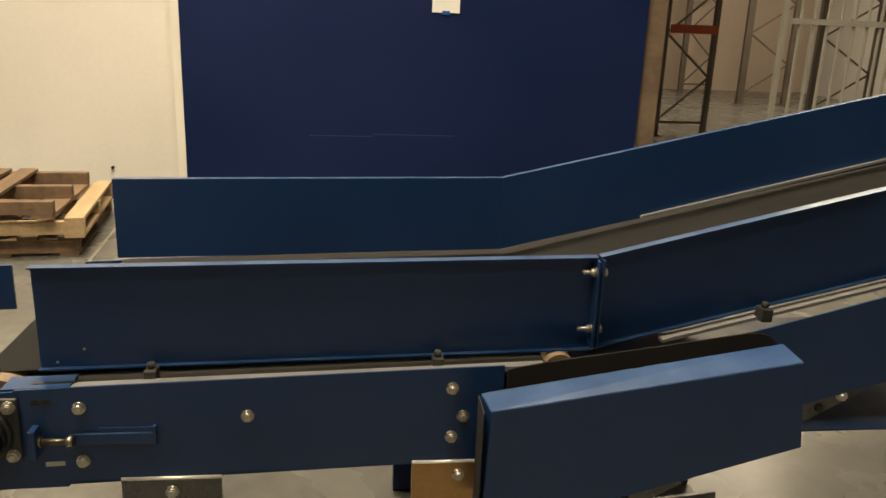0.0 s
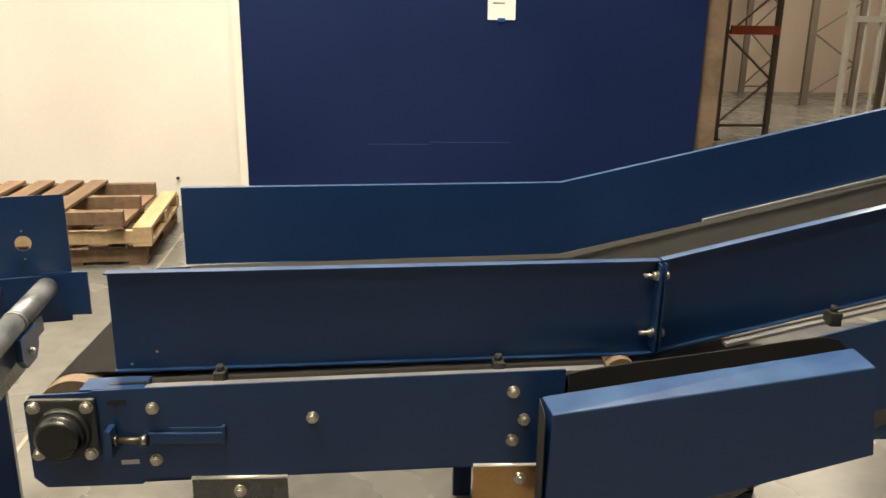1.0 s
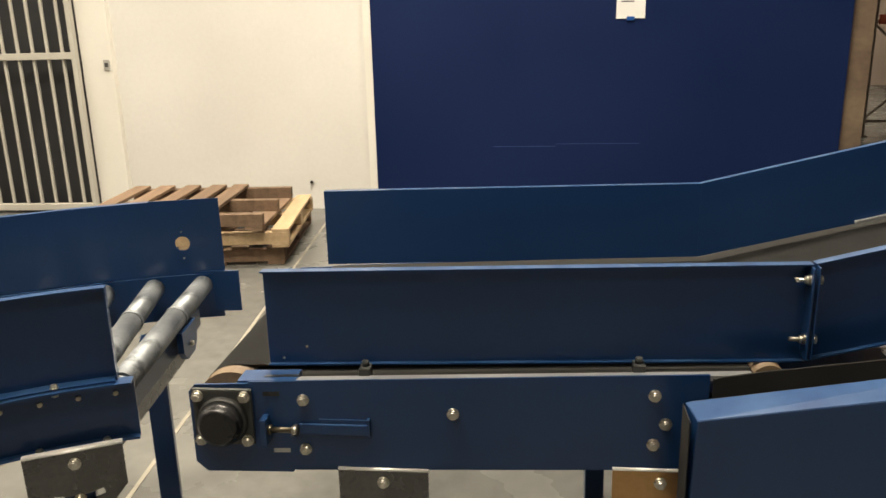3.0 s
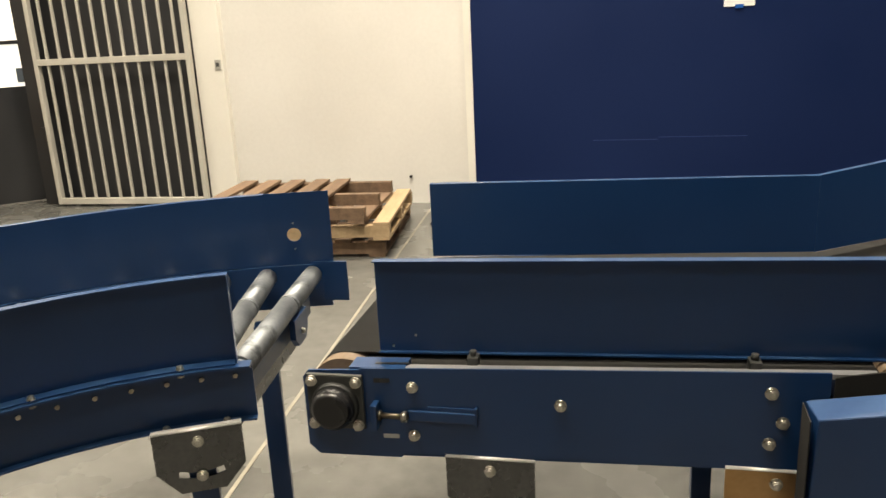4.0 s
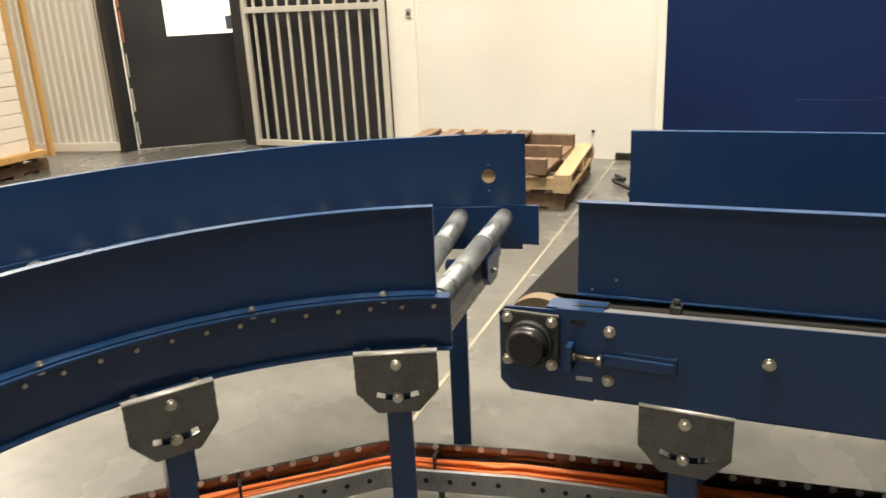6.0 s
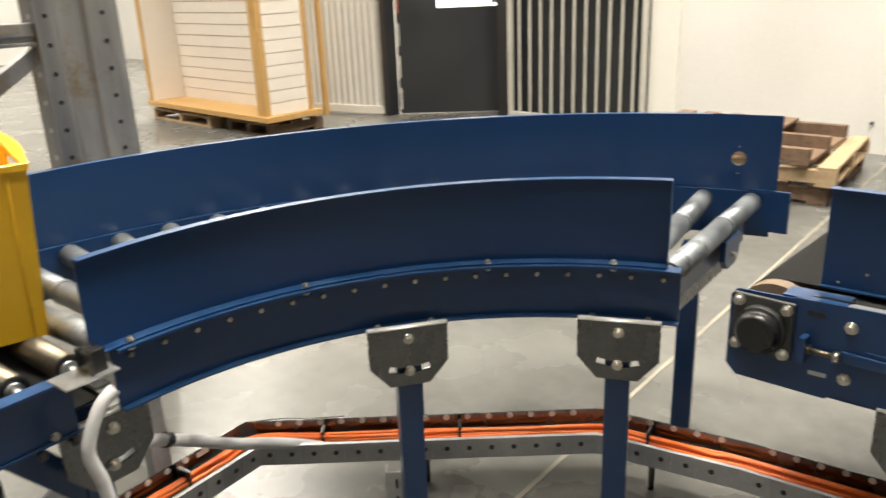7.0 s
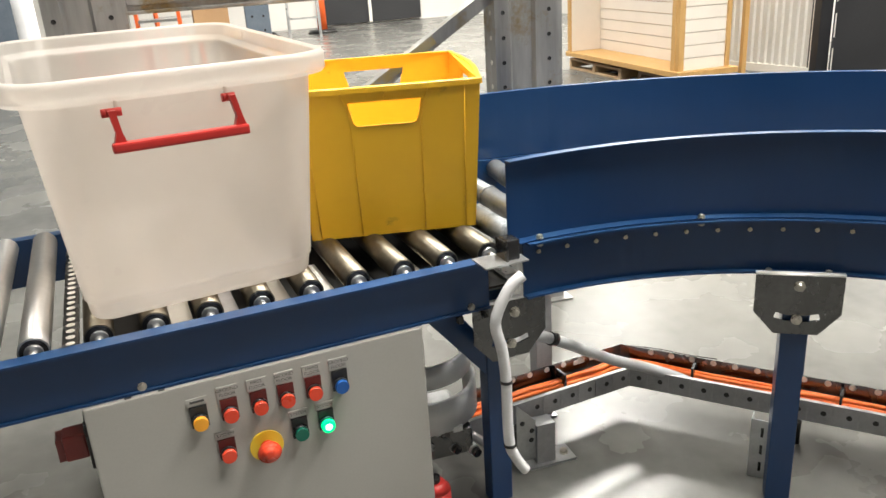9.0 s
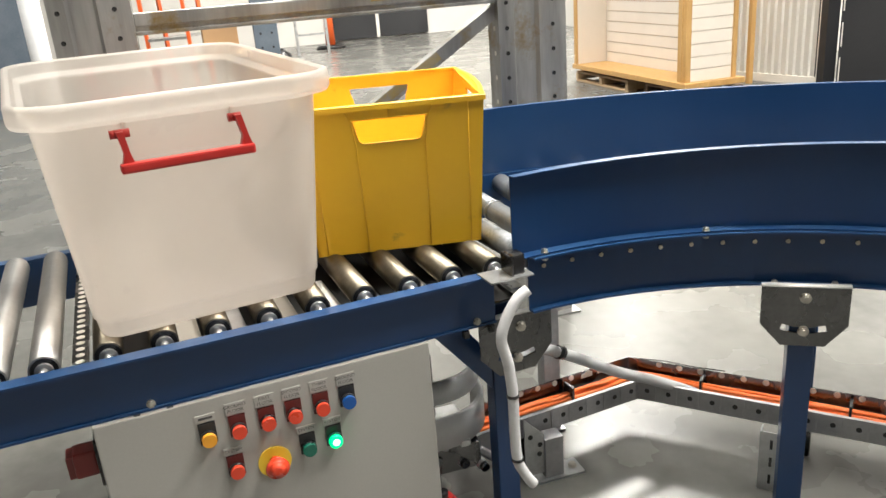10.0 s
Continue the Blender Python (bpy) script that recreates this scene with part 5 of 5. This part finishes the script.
for i in range(4):
    part("printed_bar", box(B(), -0.06, 0.02 + 0.02 * (i % 2), -0.0036, -0.0026, 0.10 + 0.035 * i, 0.108 + 0.035 * i), INK, notice)
part("clip", box(B(), -0.025, 0.025, -0.008, 0.0, -0.012, 0.012, bev=0.003), BLUE_BTN, notice)

# painted line and scuffs on the floor
line = B()
sweep(line, [(-1.016, -0.1, 0.001), (-1.295, 4.1, 0.001)], [(-0.0065, -0.001), (0.0065, -0.001), (0.0065, 0.001), (-0.0065, 0.001)])
structure("floor_line", line, LINE, "cream painted line on the concrete floor")

# ---- doors and gate by the north wall ----
gate = thing("barred_gate", pose(-4.28, 4.03, 0, 0, 0, 2.0), "white steel gate leaf with upright bars, closed", "gate")
GW, GH = 1.26, 2.3
for x0, x1, z0, z1 in ((0, 0.034, 0.02, GH), (GW - 0.034, GW, 0.02, GH), (0.034, GW - 0.034, 0.02, 0.065), (0.034, GW - 0.034, 1.075, 1.12), (0.034, GW - 0.034, GH - 0.045, GH)):
    part("frame_bar", box(B(), x0, x1, -0.022, 0.022, z0, z1, bev=0.003), GATE, gate)
bm = B()
box(bm, -0.0085, 0.0085, -0.0085, 0.0085, 0.06, GH - 0.04)
BAR = mesh_of(bm, GATE, "bar")
for i in range(11):
    copy_part("bar", BAR, gate, pose(0.006 + GW * (i + 0.98) / 12, 0, 0))
part("lock_box", box(B(), -0.02, 0.0, -0.03, 0.03, 0.50, 0.62), BLACK, gate)
structure("door_1", box(B(), -4.42, -3.02, WY + 0.05, WY + 0.12, 0, CEIL), DARK, "charcoal door panel behind the barred gate")

# charcoal door standing ajar at an angle, with a lit glazed top
DA = math.degrees(math.atan2(4.34 - 3.70, -4.50 + 5.28))
DW = 1.02
door = thing("door", pose(-5.28, 3.70, 0, 0, 0, DA), "charcoal door with a bright glazed upper panel, ajar", "door")
bm = B()
box(bm, 0, DW, -0.02, 0.02, 0.01, 0.92)
box(bm, 0, 0.36, -0.02, 0.02, 0.92, 2.2)
box(bm, DW - 0.06, DW, -0.02, 0.02, 0.92, 2.2)
box(bm, 0.36, DW - 0.06, -0.02, 0.02, 1.24, 1.27)
box(bm, 0.36, DW - 0.06, -0.02, 0.02, 2.1, 2.2)
leaf = part("leaf", bm, DARK, door)
part("pane", box(B(), 0.36, DW - 0.06, -0.004, 0.004, 0.92, 2.1), GLASS_LIT, leaf, "bright window pane")
part("notice_holder", box(B(), 0.84, 0.93, -0.03, -0.0205, 0.95, 1.06, bev=0.003), RACK_BLUE, leaf, "grey-blue holder on the pane")
random.seed(3)
for i in range(7):
    z = 0.05 + i * 0.28
    part("tape_mark", box(B(), 0.012, 0.021, -0.0225, -0.0205, z, z + (0.19 if i < 3 else 0.25)), TAPE if i > 2 else TRIM, leaf, "worn reflective tape")
structure("door_frame", box(B(), -5.40, -5.30, 3.58, 3.70, 0, CEIL), DARK, "charcoal door post")
structure("wall_behind_door", box(B(), -5.4, -4.40, 4.62, 4.80, 0, CEIL), WHITE_WALL, "white wall behind the door")
structure("wall_corner", box(B(), -4.46, -4.30, 4.10, 4.62, 0, CEIL), DARK, "dark door reveal")

# white ribbed steel door
ribbed = thing("ribbed_door", pose(-6.35, 3.36, 0, 0, 0, math.degrees(math.atan2(3.63 - 3.36, 1.05))), "white ribbed steel door leaf in a frame", "door")
RWD = 1.06
for x0, x1, z0, z1 in ((0, 0.07, 0.01, 2.4), (RWD - 0.07, RWD, 0.01, 2.4), (0.07, RWD - 0.07, 0.01, 0.08), (0.07, RWD - 0.07, 1.0, 1.0001)):
    if z1 - z0 > 0.01:
        part("frame_bar", box(B(), x0, x1, -0.03, 0.03, z0, z1, bev=0.004), TRIM, ribbed)
bm = B()
nrib = 13
pts = []
for i in range(nrib):
    x = 0.07 + (RWD - 0.14) * i / nrib
    w = (RWD - 0.14) / nrib
    pts += [(x, 0.0), (x + w * 0.35, 0.0), (x + w * 0.5, -0.02), (x + w * 0.85, -0.02)]
pts.append((RWD - 0.07, 0.0))
lo = [bm.verts.new((x, y, 0.08)) for x, y in pts]
hi = [bm.verts.new((x, y, 2.4)) for x, y in pts]
for i in range(len(pts) - 1):
    bm.faces.new((lo[i], lo[i + 1], hi[i + 1], hi[i]))
bmesh.ops.solidify(bm, geom=bm.faces[:], thickness=0.003)
part("ribbed_sheet", bm, WHITE_WALL, ribbed)
structure("wall_north_west", box(B(), -15.3, -5.4, 5.4, 5.6, 0, CEIL), WHITE_WALL, "white painted wall")

# ---- display cabinet on pallets ----
cab = thing("display_cabinet", pose(-7.25, 2.27, 0.13), "tall cream slatwall display cabinet with oak edges standing on pallets", "cabinet")
part("base", box(B(), 0, 1.93, 0, 0.56, 0, 0.045, bev=0.004), OAK, cab, "oak base board")
part("side_panel", box(B(), 0.03, 0.07, 0.03, 0.50, 0.045, 1.75), SLAT, cab)
part("end_panel", box(B(), 1.80, 1.84, 0.06, 0.50, 0.045, 1.75), SLAT, cab)
for i in range(17):
    z = 0.045 + 0.098 * i
    part("slat_board", box(B(), 0.07, 1.80, 0.345, 0.365, z, z + 0.092), SLAT, cab)
    part("slat_board", box(B(), 1.84, 1.856, 0.085, 0.475, z, z + 0.092), SLAT, cab)
part("back_panel", box(B(), 0.07, 1.80, 0.365, 0.39, 0.045, 1.75), OAK, cab)
for x0, x1, y0, y1 in ((0.02, 0.075, 0.012, 0.03), (1.775, 1.83, 0.028, 0.06), (1.83, 1.875, 0.035, 0.085), (1.84, 1.875, 0.475, 0.51), (1.88, 1.92, 0.60, 0.64)):
    part("oak_post", box(B(), x0, x1, y0, y1, 0.045 if y0 < 0.55 else -0.02, 1.75, bev=0.003), OAK, cab)
part("top", box(B(), 0, 1.9, 0.0, 0.56, 1.75, 1.79), OAK, cab)
p1 = pallet(pose(-6.75, 2.62, 0, 0, 0, 0), 1.0, 0.62, WOOD_PALE, (0, 0.33, 0.67, 1), 3, "pale wooden pallet under the display cabinet")
pallet(pose(-5.72, 2.62, 0, 0, 0, 0), 0.62, 0.55, WOOD, (0, 0.5, 1), 3, "dark wooden pallet under the display cabinet")

# ---- far west end ----
west_doors = thing("double_door", pose(-15.28, 2.2, 0), "black double door in the far white wall", "door")
for y0 in (-1.0, 0.03):
    part("leaf", box(B(), -0.01, 0.05, y0, y0 + 0.97, 0.03, 2.3, bev=0.004), DARK, west_doors)
part("meeting_stile", box(B(), 0.0, 0.06, -0.03, 0.03, 0.03, 2.3), TRIM, west_doors)
cone = thing("bollard", pose(-14.1, 1.06, 0), "orange traffic bollard on a black base", "bollard")
part("base", cyl(B(), (0, 0, 0), (0, 0, 0.06), 0.26, 24, 0.22), BLACK, cone)
part("tube", cyl(B(), (0, 0, 0.06), (0, 0, 1.1), 0.085, 20, 0.065), ORANGE, cone)
part("reflective_band", cyl(B(), (0, 0, 0.62), (0, 0, 0.78), 0.079, 20, 0.077), TRIM, cone)


def ladder(x, y, rz, mat, tilt, label):
    t = thing("step_ladder", pose(x, y, 0, 0, tilt, rz), label, "ladder")
    for yy in (-0.25, 0.25):
        part("stile", box(B(), -0.03, 0.03, yy - 0.02, yy + 0.02, 0, 2.4), mat, t)
    for i in range(7):
        part("rung", box(B(), -0.05, 0.05, -0.23, 0.23, 0.3 + 0.3 * i, 0.33 + 0.3 * i), GALV, t)


ladder(-13.3, 0.63, 0, GALV, -4, "aluminium step ladder leaning by the far wall")
ladder(-10.8, -1.33, 20, ORANGE, -6, "orange step ladder standing on the floor")
ladder(-10.6, -1.55, -10, ORANGE, 7, "orange step ladder standing on the floor")
crt = thing("cardboard_box", pose(-9.4, -1.0, 0.47), "brown cardboard box on a small stand", "box")
part("carton", box(B(), -0.25, 0.25, -0.185, 0.185, 0, 0.34, bev=0.005), CARD, crt)
part("flap", box(B(), 0.25, 0.256, -0.20, 0.20, 0.30, 0.47), CARD, crt)
stand = thing("packing_table", pose(-9.4, -1.0, 0), "plain packing table holding a cardboard box", "table")
part("top", box(B(), -0.4, 0.4, -0.30, 0.30, 0.43, 0.47), WOOD_PALE, stand)
for sx in (-0.36, 0.36):
    for sy in (-0.27, 0.27):
        part("leg", box(B(), sx - 0.02, sx + 0.02, sy - 0.02, sy + 0.02, 0, 0.43), GALV, stand)
far_post = thing("rack_post", pose(-9.0, -0.525, 0), "grey-blue rack post with holes", "rack")
part("upright", box(B(), -0.08, 0.0, -0.13, 0.13, 0, 3.2, bev=0.01), RACK_BLUE, far_post)
for i in range(20):
    for yy in (-0.06, 0.06):
        copy_part("hole", RACK_HOLE, far_post, pose(0.001, yy, 0.2 + 0.15 * i) @ Matrix.Scale(2, 4))
bin_blue = thing("storage_box", pose(-10.6, -0.55, 0), "dark blue plastic storage box on the floor", "box")
part("box_body", box(B(), -0.2, 0.2, -0.28, 0.10, 0, 0.36, bev=0.02), BLUE_WALL, bin_blue)
bag = thing("rubbish_bag", pose(-11.6, -0.12, 0), "crumpled black plastic bag on the floor", "bag")
bm = B()
random.seed(12)
bmesh.ops.create_icosphere(bm, subdivisions=3, radius=0.17)
for v in bm.verts:
    v.co *= 1 + random.uniform(-0.07, 0.07)
    v.co.z = max(0.0, v.co.z * 0.95 + 0.11)
part("sack", bm, BLACK, bag)
roll = thing("white_roll", pose(-4.1, -2.05, 0), "tall white roll of wrapping film", "roll")
part("film", cyl(B(), (0, 0, 0), (0, 0, 1.25), 0.046, 28), CONDUIT, roll)
curtain = thing("blue_grey_board", pose(-9.5, -3.70, 0), "tall grey-blue board standing by the racks", "board")
part("sheet", box(B(), -0.03, 0.03, -0.6, 0.75, 0, 2.6), RACK_BLUE, curtain)

# ---- pallet racks beyond the blue wall ----


def upright_frame(x, y, rz, depth, h, beam, wide):
    t = thing("storage_rack", pose(x, y, 0, 0, 0, rz), "brown pallet rack frame with cross bracing" + (" and orange beam" if beam else ""), "rack", "pallet racks")
    for xx in (0, depth):
        part("upright", box(B(), xx - wide / 2, xx + wide / 2, -0.035, 0.035, 0.012, h, bev=0.004), RACK_BROWN, t)
        part("foot", box(B(), xx - wide, xx + wide, -0.06, 0.06, 0, 0.012), RACK_BROWN, t)
    z, k = 0.16, 0
    for tz in (0.16, 2.3):
        part("tie", box(B(), wide / 2, depth - wide / 2, -0.012, 0.012, tz - 0.015, tz + 0.015), RACK_BROWN, t)
    while z + 0.52 < h:
        a, b = (wide / 2, depth - wide / 2) if k % 2 else (depth - wide / 2, wide / 2)
        bm = B()
        sweep(bm, [(b, 0, z + 0.04), (a, 0, z + 0.50)], [(-0.010, -0.014), (0.010, -0.014), (0.010, 0.014), (-0.010, 0.014)], up=Vector((0, 1, 0)))
        part("brace", bm, RACK_BROWN, t)
        z += 0.48
        k += 1
    if beam:
        part("beam", box(B(), 0.03, depth, -0.075, -0.045, 1.15, 1.245), ORANGE_DULL, t, "orange load beam")
    return t


upright_frame(3.60, 7.6, 0, 0.575, 4.5, True, 0.05)
upright_frame(6.41, 13.57, 0, 0.56, 4.5, False, 0.10)
upright_frame(6.58, 11.52, 0, 0.80, 4.5, False, 0.11)
upright_frame(6.55, 9.4, 0, 0.85, 4.5, False, 0.10)
fence = thing("mesh_fence", pose(3.505, 5.0, 0, 0, 0, 6), "white barred fence panel", "fence")
part("post", box(B(), 0.004, 0.042, -0.02, 0.02, 0, 2.3, bev=0.003), GATE, fence)
part("post", box(B(), 1.3, 1.345, -0.02, 0.02, 0, 2.3, bev=0.003), GATE, fence)
for z in (0.06, 1.28, 2.24):
    part("rail", box(B(), 0.045, 1.3, -0.02, 0.02, z, z + 0.045), GATE, fence)
FBAR = mesh_of(box(B(), -0.009, 0.009, -0.009, 0.009, 0.1, 2.25), GATE, "bar")
for i in range(9):
    copy_part("bar", FBAR, fence, pose(0.045 + 1.255 * (i + 1) / 10, 0, 0))

# ---- lamp housings ----
LENS = glow("lamp_diffuser", (1.0, 0.92, 0.78), 6.0)
bm = box(B(), -1.25, 1.25, -0.29, 0.29, 0.0, 0.08, bev=0.01)
HOUSING = mesh_of(bm, TRIM, "housing")
DIFF = mesh_of(box(B(), -1.2, 1.2, -0.25, 0.25, -0.006, 0.0), LENS, "diffuser")
ROD = mesh_of(cyl(B(), (0, 0, 0.08), (0, 0, 0.30), 0.012, 8), GALV, "rod")
LONG_ROD = mesh_of(cyl(B(), (0, 0, 0.08), (0, 0, 1.68), 0.012, 8), GALV, "rod")
for lx, ly, lz, watts in LAMPS:
    t = thing("ceiling_lamp", pose(lx, ly, lz), "long white ceiling lamp, lit", "lamp", "ceiling lamps")
    copy_part("housing", HOUSING, t, Matrix.Identity(4))
    copy_part("diffuser", DIFF, t, Matrix.Identity(4))
    for s in (-0.6, 0.6):
        copy_part("rod", ROD if lz > 5 else LONG_ROD, t, pose(s, 0, 0))
